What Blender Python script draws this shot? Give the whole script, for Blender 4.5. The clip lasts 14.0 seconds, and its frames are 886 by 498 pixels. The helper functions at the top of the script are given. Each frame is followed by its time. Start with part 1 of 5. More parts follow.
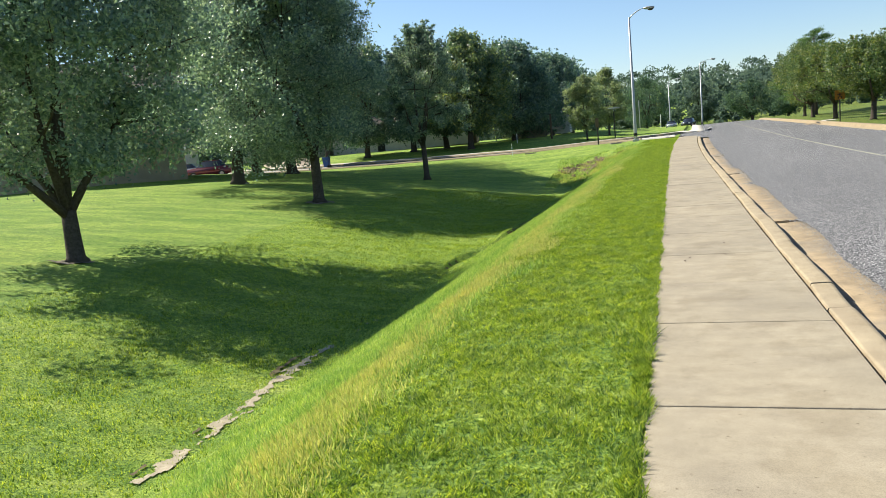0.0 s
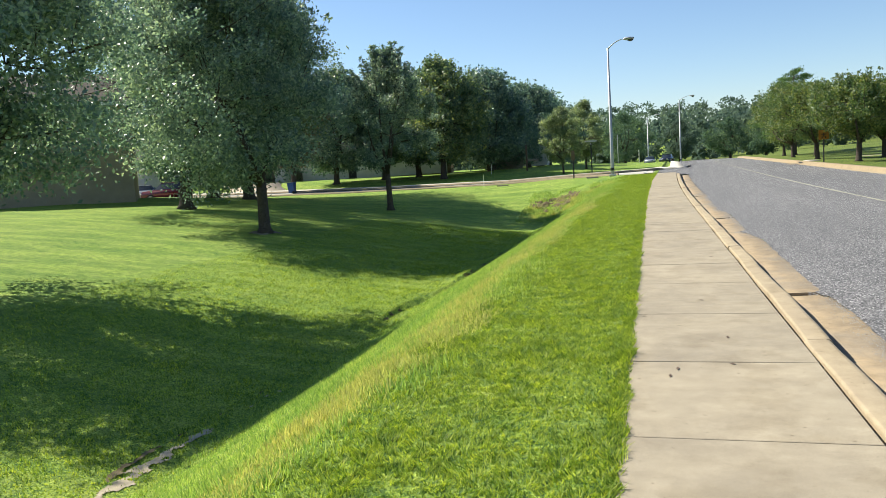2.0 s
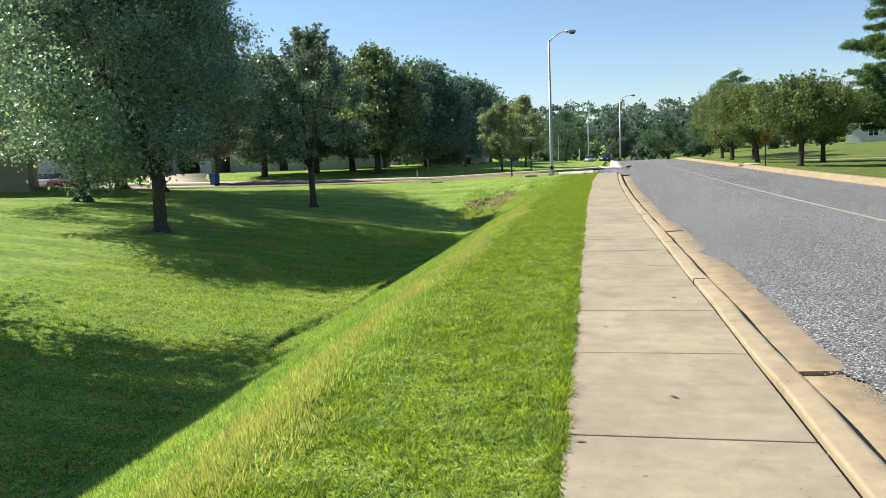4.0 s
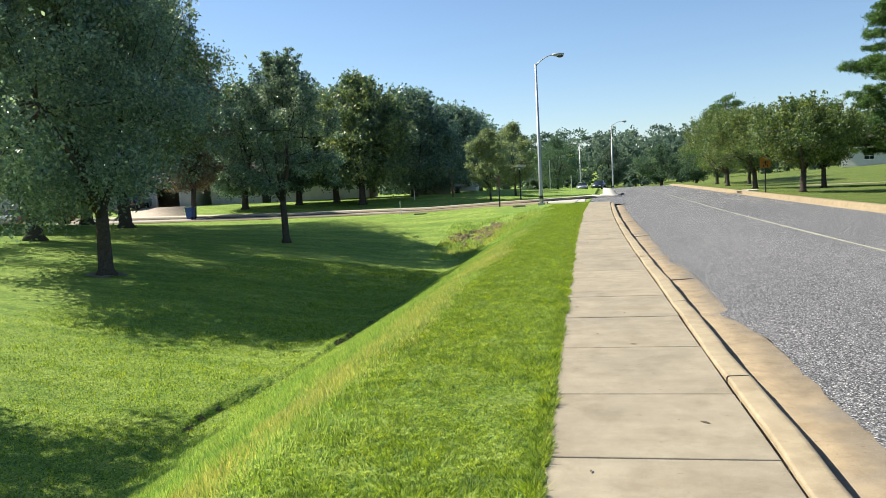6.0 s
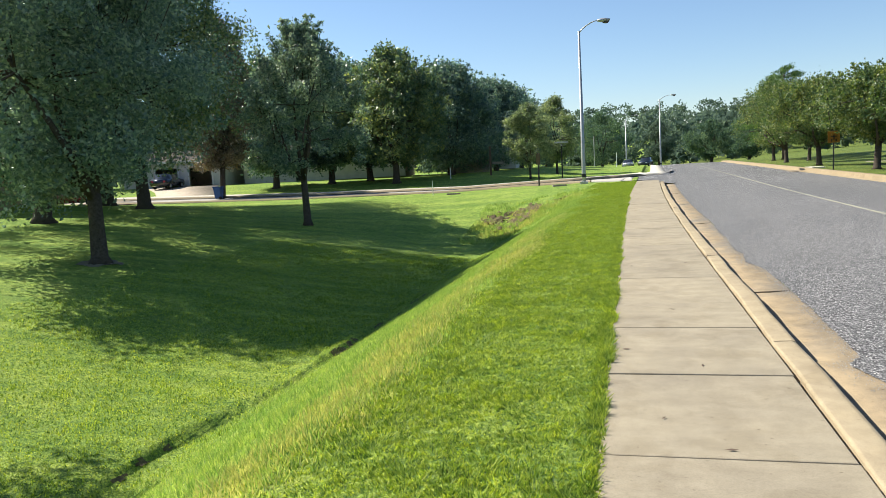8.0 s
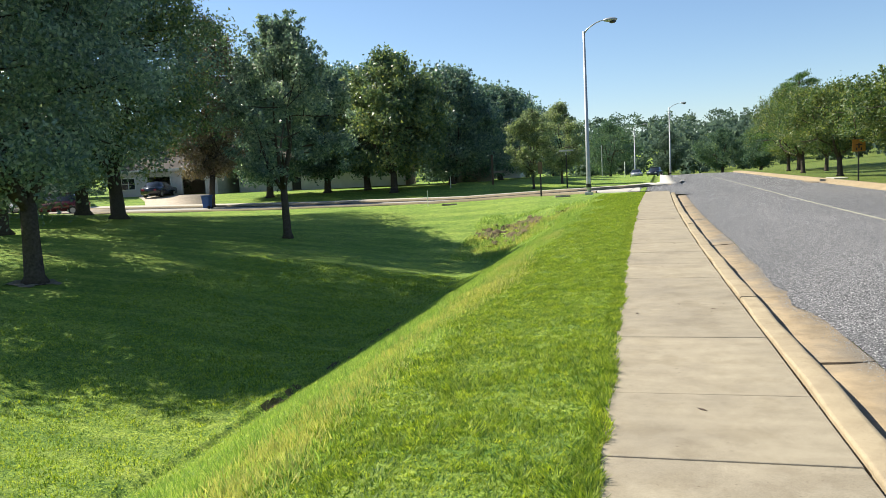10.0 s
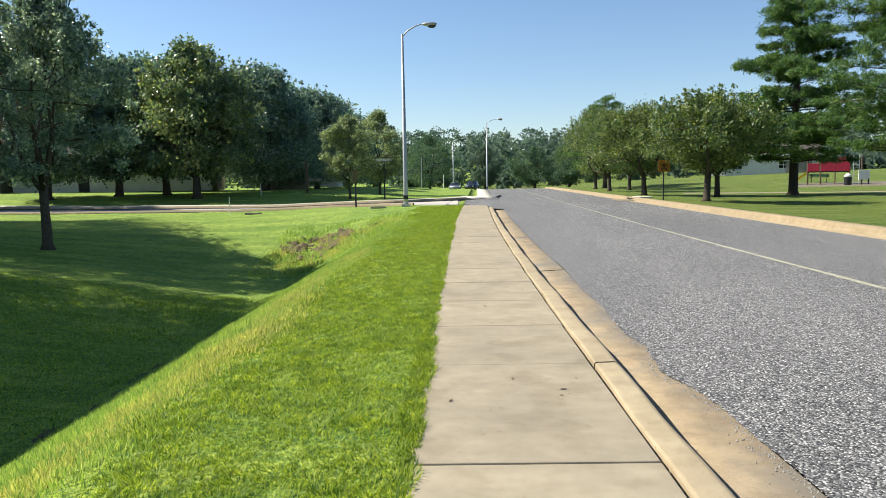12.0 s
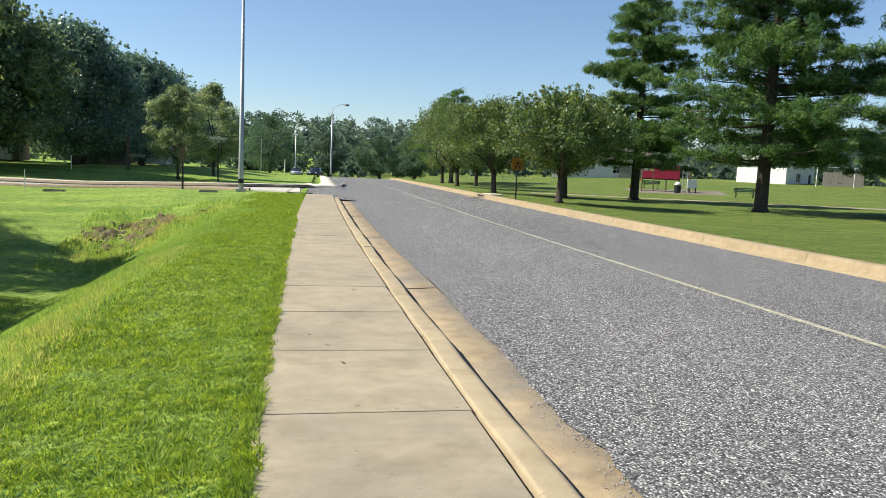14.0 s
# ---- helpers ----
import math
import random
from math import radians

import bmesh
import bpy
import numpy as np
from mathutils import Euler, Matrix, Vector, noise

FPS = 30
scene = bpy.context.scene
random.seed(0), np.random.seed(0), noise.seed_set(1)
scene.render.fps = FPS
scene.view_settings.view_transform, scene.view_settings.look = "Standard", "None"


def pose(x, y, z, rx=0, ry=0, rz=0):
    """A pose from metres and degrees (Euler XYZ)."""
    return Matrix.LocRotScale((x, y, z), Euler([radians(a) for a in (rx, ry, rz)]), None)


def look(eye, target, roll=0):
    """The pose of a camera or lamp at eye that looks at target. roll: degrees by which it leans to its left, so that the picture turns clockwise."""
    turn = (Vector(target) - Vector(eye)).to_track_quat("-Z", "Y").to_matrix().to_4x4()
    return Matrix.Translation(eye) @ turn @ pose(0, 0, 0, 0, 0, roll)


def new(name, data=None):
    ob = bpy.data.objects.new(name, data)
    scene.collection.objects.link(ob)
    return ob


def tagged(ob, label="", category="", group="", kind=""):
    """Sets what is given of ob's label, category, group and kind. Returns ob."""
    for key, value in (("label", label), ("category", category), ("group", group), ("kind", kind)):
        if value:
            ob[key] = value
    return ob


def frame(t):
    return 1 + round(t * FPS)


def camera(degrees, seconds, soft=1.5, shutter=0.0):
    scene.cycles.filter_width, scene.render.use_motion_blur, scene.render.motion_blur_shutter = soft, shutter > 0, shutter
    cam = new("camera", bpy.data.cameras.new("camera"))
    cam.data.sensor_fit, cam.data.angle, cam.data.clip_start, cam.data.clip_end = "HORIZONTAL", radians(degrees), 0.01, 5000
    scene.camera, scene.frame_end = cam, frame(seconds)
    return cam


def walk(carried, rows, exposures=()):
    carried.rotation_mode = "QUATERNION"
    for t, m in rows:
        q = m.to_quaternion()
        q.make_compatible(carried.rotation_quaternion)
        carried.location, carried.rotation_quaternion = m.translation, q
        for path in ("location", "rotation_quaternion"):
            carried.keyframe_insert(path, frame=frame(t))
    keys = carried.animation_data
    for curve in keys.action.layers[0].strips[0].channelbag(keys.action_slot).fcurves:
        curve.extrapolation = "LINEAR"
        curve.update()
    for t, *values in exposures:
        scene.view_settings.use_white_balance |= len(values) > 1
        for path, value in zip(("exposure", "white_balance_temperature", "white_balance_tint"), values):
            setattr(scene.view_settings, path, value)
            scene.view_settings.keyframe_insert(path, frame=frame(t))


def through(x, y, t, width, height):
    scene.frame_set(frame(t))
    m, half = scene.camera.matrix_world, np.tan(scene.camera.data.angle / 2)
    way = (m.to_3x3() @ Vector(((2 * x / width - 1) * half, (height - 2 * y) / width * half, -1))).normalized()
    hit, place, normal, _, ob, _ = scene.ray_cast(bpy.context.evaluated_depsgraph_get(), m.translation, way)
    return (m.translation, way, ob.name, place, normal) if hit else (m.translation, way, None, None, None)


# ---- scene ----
cam = camera(61.8, 14.0, soft=0.85)
PATH = [
    (0, (0.206, 0.083, 1.533), (-0.398, 1.967, 1.239), -5.6),
    (0.5, (0.179, 0.915, 1.525), (-0.379, 2.811, 1.222), -5.0),
    (1, (0.175, 1.705, 1.484), (-0.317, 3.625, 1.217), -4.5),
    (1.5, (0.18, 2.511, 1.498), (-0.33, 4.431, 1.268), -4.4),
    (2, (0.189, 3.267, 1.474), (-0.356, 5.179, 1.251), -3.8),
    (2.5, (0.147, 4.0, 1.504), (-0.426, 5.904, 1.292), -2.8),
    (3, (0.17, 4.807, 1.486), (-0.298, 6.746, 1.339), -2.1),
    (3.5, (0.145, 5.577, 1.492), (-0.456, 7.475, 1.297), -4.6),
    (4, (0.157, 6.407, 1.469), (-0.235, 8.352, 1.223), -2.4),
    (4.2, (0.155, 6.774, 1.451), (-0.232, 8.719, 1.189), -3.0),
    (6.3, (0.278, 9.69, 1.553), (-0.098, 11.647, 1.387), -3.1),
    (6.5, (0.285, 10.045, 1.515), (-0.104, 11.999, 1.339), -3.4),
    (7, (0.285, 10.831, 1.479), (-0.162, 12.77, 1.284), -3.9),
    (7.5, (0.241, 11.465, 1.501), (-0.242, 13.394, 1.287), -3.8),
    (8, (0.189, 12.199, 1.548), (-0.301, 14.125, 1.323), -3.3),
    (8.5, (0.226, 13.027, 1.538), (-0.224, 14.962, 1.305), -3.0),
    (8.7, (0.226, 13.376, 1.539), (-0.207, 15.315, 1.307), -2.9),
    (10.8, (0.241, 16.284, 1.435), (-0.307, 18.198, 1.247), -3.1),
    (11, (0.252, 16.614, 1.427), (-0.182, 18.554, 1.211), -2.1),
    (11.5, (0.267, 17.407, 1.431), (-0.002, 19.384, 1.292), -0.9),
    (12, (0.248, 18.15, 1.404), (0.213, 20.141, 1.214), -1.0),
    (12.5, (0.195, 18.894, 1.395), (0.104, 20.883, 1.198), -2.6),
    (13, (0.188, 19.68, 1.361), (0.165, 21.667, 1.129), -1.4),
    (13.5, (0.176, 20.418, 1.359), (0.321, 22.402, 1.153), 0.2),
    (14, (0.201, 20.991, 1.4), (0.594, 22.941, 1.187), 2.5),
]
walk(cam, [(t, look(eye, target, roll)) for t, eye, target, roll in PATH], exposures=[(0.0, 0.84, 6220, 10), (11.5, 0.82, 6220, 10), (12.75, 0.76, 6210, 10), (14.0, 0.72, 6200, 10)])

# ---- light ----
SUN_TO = Vector((-0.965, 0.262, 0.0)).normalized()
SUN_EL = radians(44.5)
world = bpy.data.worlds.new("sky")
scene.world = world
world.use_nodes = True
wn = world.node_tree.nodes
sky = wn.new("ShaderNodeTexSky")
sky.sky_type = "NISHITA"
sky.sun_disc = False
sky.sun_elevation = SUN_EL
sky.sun_rotation = math.atan2(SUN_TO.x, SUN_TO.y)
sky.air_density, sky.dust_density, sky.ozone_density = 1.0, 0.22, 3.2
wn["Background"].inputs[1].default_value = 0.080
world.node_tree.links.new(sky.outputs[0], wn["Background"].inputs[0])
sun_data = bpy.data.lights.new("sun", "SUN")
sun_data.energy, sun_data.angle, sun_data.color = 5.0, radians(0.53), (1.0, 0.92, 0.75)
sun = new("sun", sun_data)
sun_dir = Vector((SUN_TO.x * math.cos(SUN_EL), SUN_TO.y * math.cos(SUN_EL), math.sin(SUN_EL)))
sun.matrix_world = look((-60, 60, 60), Vector((-60, 60, 60)) - sun_dir)


# ---- materials ----
def mat(name, rough=0.8, metal=0.0, spec=0.3):
    m = bpy.data.materials.new(name)
    m.use_nodes = True
    b = m.node_tree.nodes["Principled BSDF"]
    b.inputs["Roughness"].default_value = rough
    b.inputs["Metallic"].default_value = metal
    b.inputs["Specular IOR Level"].default_value = spec
    return m, m.node_tree.nodes, m.node_tree.links, b


def tex_noise(n, l, scale, detail=4.0, rough=0.55, coord=None, stretch=None):
    t = n.new("ShaderNodeTexNoise")
    t.inputs["Scale"].default_value, t.inputs["Detail"].default_value, t.inputs["Roughness"].default_value = scale, detail, rough
    if coord is None:
        geo = n.new("ShaderNodeNewGeometry")
        coord = geo.outputs["Position"]
    if stretch:
        mp = n.new("ShaderNodeMapping")
        mp.inputs["Scale"].default_value = stretch
        l.new(coord, mp.inputs["Vector"])
        coord = mp.outputs["Vector"]
    l.new(coord, t.inputs["Vector"])
    return t


def ramp(n, l, source, stops):
    r = n.new("ShaderNodeValToRGB")
    e = r.color_ramp.elements
    while len(e) < len(stops):
        e.new(0.5)
    for el, (p, c) in zip(e, stops):
        el.position = p
        el.color = (*c, 1) if len(c) == 3 else c
    l.new(source, r.inputs[0])
    return r


def mix(n, l, fac, a, b, mode="MIX"):
    m = n.new("ShaderNodeMix")
    m.data_type, m.blend_type = "RGBA", mode
    if isinstance(fac, float):
        m.inputs[0].default_value = fac
    else:
        l.new(fac, m.inputs[0])
    for sock, v in ((m.inputs[6], a), (m.inputs[7], b)):
        if isinstance(v, tuple):
            sock.default_value = (*v, 1)
        else:
            l.new(v, sock)
    return m.outputs[2]


def bump(n, l, height, strength, distance, b):
    k = n.new("ShaderNodeBump")
    k.inputs["Strength"].default_value, k.inputs["Distance"].default_value = strength, distance
    l.new(height, k.inputs["Height"])
    l.new(k.outputs[0], b.inputs["Normal"])


def simple(name, color, rough=0.7, metal=0.0, grain=6.0, amount=0.25, spec=0.3, fine=60.0):
    """A painted or plain surface with wear at two scales."""
    m, n, l, b = mat(name, rough, metal, spec)
    t1, t2 = tex_noise(n, l, grain), tex_noise(n, l, fine, 2.0)
    dark = tuple(c * (1 - amount) for c in color)
    light = tuple(min(1.0, c * (1 + amount * 0.6)) for c in color)
    c1 = ramp(n, l, t1.outputs[0], [(0.3, dark), (0.7, light)])
    c2 = mix(n, l, 0.25, c1.outputs[0], ramp(n, l, t2.outputs[0], [(0.35, dark), (0.65, light)]).outputs[0])
    l.new(c2, b.inputs["Base Color"])
    bump(n, l, t2.outputs[0], 0.15, 0.01, b)
    return m


def concrete(name, light, dark, stain, stain_amount, drag=(0.7, 1.9, 1.0)):
    m, n, l, b = mat(name, 0.85)
    info = n.new("ShaderNodeObjectInfo")
    big = tex_noise(n, l, 0.9, 5.0, 0.6)
    mid = tex_noise(n, l, 5.0, 6.0, 0.65)
    fine = tex_noise(n, l, 160.0, 3.0, 0.7)
    c = ramp(n, l, mid.outputs[0], [(0.3, dark), (0.7, light)]).outputs[0]
    st = ramp(n, l, big.outputs[0], [(0.45, (0, 0, 0)), (0.75, (stain_amount,) * 3)]).outputs[0]
    c = mix(n, l, st, c, stain)
    smear = tex_noise(n, l, 3.0, 5.0, 0.7, stretch=drag)
    c = mix(n, l, 1.0, c, ramp(n, l, smear.outputs[0], [(0.34, (0.93, 0.925, 0.92)), (0.58, (1.02, 1.02, 1.02))]).outputs[0], "MULTIPLY")
    blot = tex_noise(n, l, 1.9, 6.0, 0.62)
    c = mix(n, l, 1.0, c, ramp(n, l, blot.outputs[0], [(0.4, (0.90, 0.89, 0.87)), (0.47, (1.0, 1.0, 1.0)), (0.62, (1.0, 1.0, 1.0)), (0.68, (1.07, 1.065, 1.05))]).outputs[0], "MULTIPLY")
    spots = tex_noise(n, l, 22.0, 3.0, 0.6)
    c = mix(n, l, 1.0, c, ramp(n, l, spots.outputs[0], [(0.26, (0.55, 0.52, 0.48)), (0.34, (1.0, 1.0, 1.0))]).outputs[0], "MULTIPLY")
    per = ramp(n, l, info.outputs["Random"], [(0.0, (0.94, 0.94, 0.945)), (1.0, (1.03, 1.025, 1.015))]).outputs[0]
    c = mix(n, l, 1.0, c, per, "MULTIPLY")
    sp = ramp(n, l, fine.outputs[0], [(0.3, (0.78, 0.77, 0.75)), (0.6, (1.05, 1.05, 1.05))]).outputs[0]
    c = mix(n, l, 1.0, c, sp, "MULTIPLY")
    l.new(c, b.inputs["Base Color"])
    bump(n, l, fine.outputs[0], 0.3, 0.004, b)
    return m


M_WALK = concrete("walk_concrete", (0.40, 0.345, 0.25), (0.31, 0.265, 0.19), (0.23, 0.20, 0.155), 0.6)
M_KERB = concrete("kerb_concrete", (0.45, 0.37, 0.245), (0.34, 0.275, 0.18), (0.30, 0.24, 0.17), 0.5, (1.4, 0.9, 1.0))
M_KERB_TAN = concrete("tan_kerb_concrete", (0.37, 0.295, 0.185), (0.28, 0.22, 0.135), (0.24, 0.19, 0.125), 0.5, (1.4, 0.9, 1.0))
M_GUTTER = concrete("gutter_concrete", (0.40, 0.31, 0.195), (0.25, 0.197, 0.13), (0.215, 0.195, 0.165), 1.0, (1.6, 0.5, 1.0))
M_SIDE = concrete("side_street_concrete", (0.44, 0.42, 0.39), (0.37, 0.355, 0.33), (0.30, 0.285, 0.265), 0.4)
M_PALE = concrete("pale_concrete", (0.60, 0.565, 0.49), (0.51, 0.48, 0.42), (0.48, 0.45, 0.39), 0.3)
M_DRIVE = concrete("driveway_concrete", (0.55, 0.46, 0.36), (0.45, 0.38, 0.30), (0.36, 0.30, 0.24), 0.4)


def asphalt():
    m, n, l, b = mat("asphalt_chip_seal", 0.75, 0.0, 0.35)
    geo = n.new("ShaderNodeNewGeometry")
    v = n.new("ShaderNodeTexVoronoi")
    v.inputs["Scale"].default_value = 72.0
    l.new(geo.outputs["Position"], v.inputs["Vector"])
    stone = ramp(n, l, v.outputs["Color"], [(0.15, (0.06, 0.06, 0.063)), (0.45, (0.20, 0.20, 0.205)), (0.72, (0.42, 0.42, 0.42)), (0.9, (0.85, 0.84, 0.82))])
    edge = ramp(n, l, v.outputs["Distance"], [(0.25, (1, 1, 1)), (0.62, (0.35, 0.35, 0.36))])
    c = mix(n, l, 1.0, stone.outputs[0], edge.outputs[0], "MULTIPLY")
    big = tex_noise(n, l, 0.35, 5.0, 0.6, stretch=(1.0, 0.25, 1.0))
    c = mix(n, l, 1.0, c, ramp(n, l, big.outputs[0], [(0.3, (0.86, 0.845, 0.82)), (0.7, (1.13, 1.10, 1.06))]).outputs[0], "MULTIPLY")
    l.new(c, b.inputs["Base Color"])
    bump(n, l, v.outputs["Distance"], 0.6, -0.008, b)
    return m


M_ASPHALT = asphalt()


def lawn():
    m, n, l, b = mat("lawn_turf", 0.9, 0.0, 0.15)
    geo = n.new("ShaderNodeNewGeometry")
    pos = geo.outputs["Position"]
    big = tex_noise(n, l, 0.22, 4.0, 0.6, pos)
    mid = tex_noise(n, l, 2.2, 5.0, 0.65, pos)
    fine = tex_noise(n, l, 30.0, 4.0, 0.75, pos)
    mow = tex_noise(n, l, 1.0, 2.0, 0.5, pos, (0.25, 1.6, 1.0))
    c = ramp(n, l, fine.outputs[0], [(0.36, (0.034, 0.094, 0.036)), (0.5, (0.228, 0.343, 0.058)), (0.66, (0.49, 0.58, 0.115))]).outputs[0]
    tuft = tex_noise(n, l, 7.0, 3.0, 0.6, pos)
    c = mix(n, l, 1.0, c, ramp(n, l, tuft.outputs[0], [(0.36, (0.62, 0.70, 0.68)), (0.6, (1.12, 1.08, 1.05))]).outputs[0], "MULTIPLY")
    c = mix(n, l, ramp(n, l, mid.outputs[0], [(0.45, (0, 0, 0)), (0.75, (0.5, 0.5, 0.5))]).outputs[0], c, (0.33, 0.385, 0.105))
    c = mix(n, l, 1.0, c, ramp(n, l, big.outputs[0], [(0.3, (0.85, 0.92, 0.8)), (0.7, (1.15, 1.08, 1.1))]).outputs[0], "MULTIPLY")
    c = mix(n, l, 1.0, c, ramp(n, l, mow.outputs[0], [(0.38, (0.78, 0.85, 0.85)), (0.62, (1.18, 1.12, 1.1))]).outputs[0], "MULTIPLY")
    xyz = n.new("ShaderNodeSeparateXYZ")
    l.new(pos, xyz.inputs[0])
    far_side_shade = n.new("ShaderNodeMapRange")
    far_side_shade.inputs["From Min"].default_value, far_side_shade.inputs["From Max"].default_value = 9.5, 10.5
    l.new(xyz.outputs["X"], far_side_shade.inputs["Value"])
    # tree shade over the park across the road, put into the turf colour
    c = mix(n, l, far_side_shade.outputs[0], c, mix(n, l, 1.0, c, (0.58, 0.54, 0.62), "MULTIPLY"))
    l.new(c, b.inputs["Base Color"])
    bump(n, l, fine.outputs[0], 0.9, 0.05, b)
    return m


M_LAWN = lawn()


def leafy(name, dark, mid_c, light, gloss=0.35, through=0.45, rough=0.4, clump=0.5, low=(0.8, 0.84, 0.8), tops=(1.2, 1.12, 1.0), glow=(1.5, 1.45, 0.6)):
    """Thin leaves: part of the sunlight comes through; each leaf has a shade of its own."""
    m = bpy.data.materials.new(name)
    m.use_nodes = True
    n, l = m.node_tree.nodes, m.node_tree.links
    b = n["Principled BSDF"]
    geo = n.new("ShaderNodeNewGeometry")
    c = ramp(n, l, geo.outputs["Random Per Island"], [(0.0, dark), (0.55, mid_c), (1.0, light)]).outputs[0]
    big = tex_noise(n, l, clump, 4.0, 0.65)
    c = mix(n, l, 1.0, c, ramp(n, l, big.outputs[0], [(0.32, low), (0.68, tops)]).outputs[0], "MULTIPLY")
    l.new(c, b.inputs["Base Color"])
    b.inputs["Roughness"].default_value = rough
    b.inputs["Specular IOR Level"].default_value = gloss
    tr = n.new("ShaderNodeBsdfTranslucent")
    l.new(mix(n, l, 1.0, c, glow, "MULTIPLY"), tr.inputs["Color"])
    mx = n.new("ShaderNodeMixShader")
    mx.inputs[0].default_value = through
    l.new(b.outputs[0], mx.inputs[1])
    l.new(tr.outputs[0], mx.inputs[2])
    l.new(mx.outputs[0], n["Material Output"].inputs["Surface"])
    return m


M_BLADE = leafy("grass_blades", (0.050, 0.118, 0.030), (0.24, 0.352, 0.052), (0.46, 0.53, 0.10), 0.2, 0.45, 0.5, 5.0, (0.62, 0.7, 0.68), (1.32, 1.2, 1.05))
M_TALL = leafy("long_grass_blades", (0.19, 0.30, 0.07), (0.31, 0.43, 0.11), (0.52, 0.56, 0.20), 0.3, 0.45, 0.5, 0.9, (0.75, 0.85, 0.85), (1.2, 1.1, 1.0), (1.3, 1.35, 0.8))
M_STRAW = leafy("dry_grass_blades", (0.38, 0.38, 0.12), (0.52, 0.51, 0.18), (0.64, 0.60, 0.25), 0.15, 0.42, 0.6, 1.5, (0.85, 0.92, 0.88), (1.1, 1.06, 1.0), (1.3, 1.3, 0.8))
M_LEAF = leafy("pear_leaves", (0.08, 0.13, 0.118), (0.17, 0.24, 0.205), (0.36, 0.42, 0.32), 0.75, 0.42, 0.33, 0.5, (0.7, 0.78, 0.8), (1.3, 1.2, 1.05), (1.4, 1.5, 1.05))
M_LEAF_PALE = leafy("pale_street_tree_leaves", (0.11, 0.16, 0.105), (0.20, 0.265, 0.165), (0.35, 0.41, 0.24), 0.5, 0.45, 0.45, 0.5, (0.8, 0.84, 0.85), (1.2, 1.15, 1.0), (1.5, 1.45, 0.9))
M_LEAF_DARK = leafy("maple_leaves", (0.05, 0.098, 0.094), (0.108, 0.178, 0.155), (0.24, 0.315, 0.225), 0.85, 0.4, 0.33, 0.5, (0.7, 0.8, 0.85), (1.35, 1.25, 1.05), (1.35, 1.42, 1.05))
M_LEAF_FAR = leafy("far_broad_leaves", (0.06, 0.105, 0.085), (0.10, 0.16, 0.115), (0.17, 0.235, 0.15), 0.1, 0.4, 0.8, 0.3, (0.75, 0.83, 0.88), (1.25, 1.18, 1.0), (1.35, 1.4, 0.95))
M_LEAF_YELLOW = leafy("turning_leaves", (0.058, 0.105, 0.075), (0.118, 0.18, 0.108), (0.25, 0.29, 0.125), 0.6, 0.4, 0.4, 0.3, (0.7, 0.82, 0.95), (1.45, 1.3, 0.95), (1.4, 1.4, 0.85))
M_LEAF_CHERRY = leafy("cherry_leaves", (0.048, 0.09, 0.042), (0.105, 0.17, 0.068), (0.25, 0.285, 0.11), 0.5, 0.38, 0.45, 0.8, (0.7, 0.86, 0.9), (1.3, 1.15, 0.95))
M_LEAF_RED = leafy("purple_leaves", (0.075, 0.07, 0.06), (0.15, 0.125, 0.105), (0.25, 0.20, 0.17), 0.5, 0.35, 0.4)
M_NEEDLE = leafy("pine_needles", (0.03, 0.075, 0.036), (0.08, 0.155, 0.058), (0.19, 0.28, 0.095), 0.3, 0.36, 0.5, 0.7, (0.5, 0.66, 0.75), (1.4, 1.3, 1.0), (1.5, 1.5, 0.6))
# distance haze is put into the pale bluish colour of the far woods
M_WOODS = leafy("hazy_far_leaves", (0.105, 0.15, 0.128), (0.125, 0.175, 0.14), (0.15, 0.205, 0.15), 0.02, 0.5, 0.95, 0.1, (0.8, 0.87, 0.93), (1.15, 1.1, 1.0), (1.2, 1.2, 1.0))
M_BARK = simple("bark", (0.085, 0.07, 0.058), 0.95, 0, 14.0, 0.5, 0.1, 90.0)
M_GALV = simple("galvanised_steel", (0.42, 0.43, 0.44), 0.5, 0.6, 3.0, 0.15)
M_DARK = simple("dark_paint", (0.025, 0.026, 0.028), 0.5, 0, 8.0, 0.3)
M_SIDING = simple("white_siding", (0.62, 0.60, 0.57), 0.7, 0, 2.0, 0.12)
M_TAN = simple("tan_stucco", (0.34, 0.28, 0.21), 0.9, 0, 1.5, 0.15)
M_ROOF = simple("brown_shingle", (0.10, 0.085, 0.075), 0.95, 0, 5.0, 0.35)
M_TRIM = simple("white_trim", (0.75, 0.74, 0.71), 0.6, 0, 3.0, 0.08)
M_BROWN = simple("brown_wood", (0.13, 0.09, 0.065), 0.85, 0, 9.0, 0.3)
M_GREYWOOD = simple("weathered_wood", (0.27, 0.24, 0.21), 0.9, 0, 7.0, 0.3)
M_BLUE = simple("blue_plastic", (0.03, 0.085, 0.26), 0.45, 0, 5.0, 0.2)
M_RED = simple("red_plastic", (0.33, 0.025, 0.055), 0.45, 0, 4.0, 0.2)
M_YELLOW = simple("yellow_plastic", (0.75, 0.5, 0.03), 0.5, 0, 4.0, 0.15)
M_ORANGE = simple("amber_sign_sheet", (0.33, 0.16, 0.025), 0.5, 0, 4.0, 0.15)
M_GREEN = simple("green_bench_coat", (0.03, 0.09, 0.06), 0.5, 0, 6.0, 0.2)
M_SOIL = simple("pale_bare_soil", (0.42, 0.36, 0.26), 0.95, 0, 9.0, 0.35, 0.1)
M_DIRT = simple("brown_dirt", (0.15, 0.122, 0.07), 0.95, 0, 5.0, 0.6, 0.1)
M_LINE = simple("worn_road_line", (0.42, 0.40, 0.30), 0.85, 0, 12.0, 0.45)
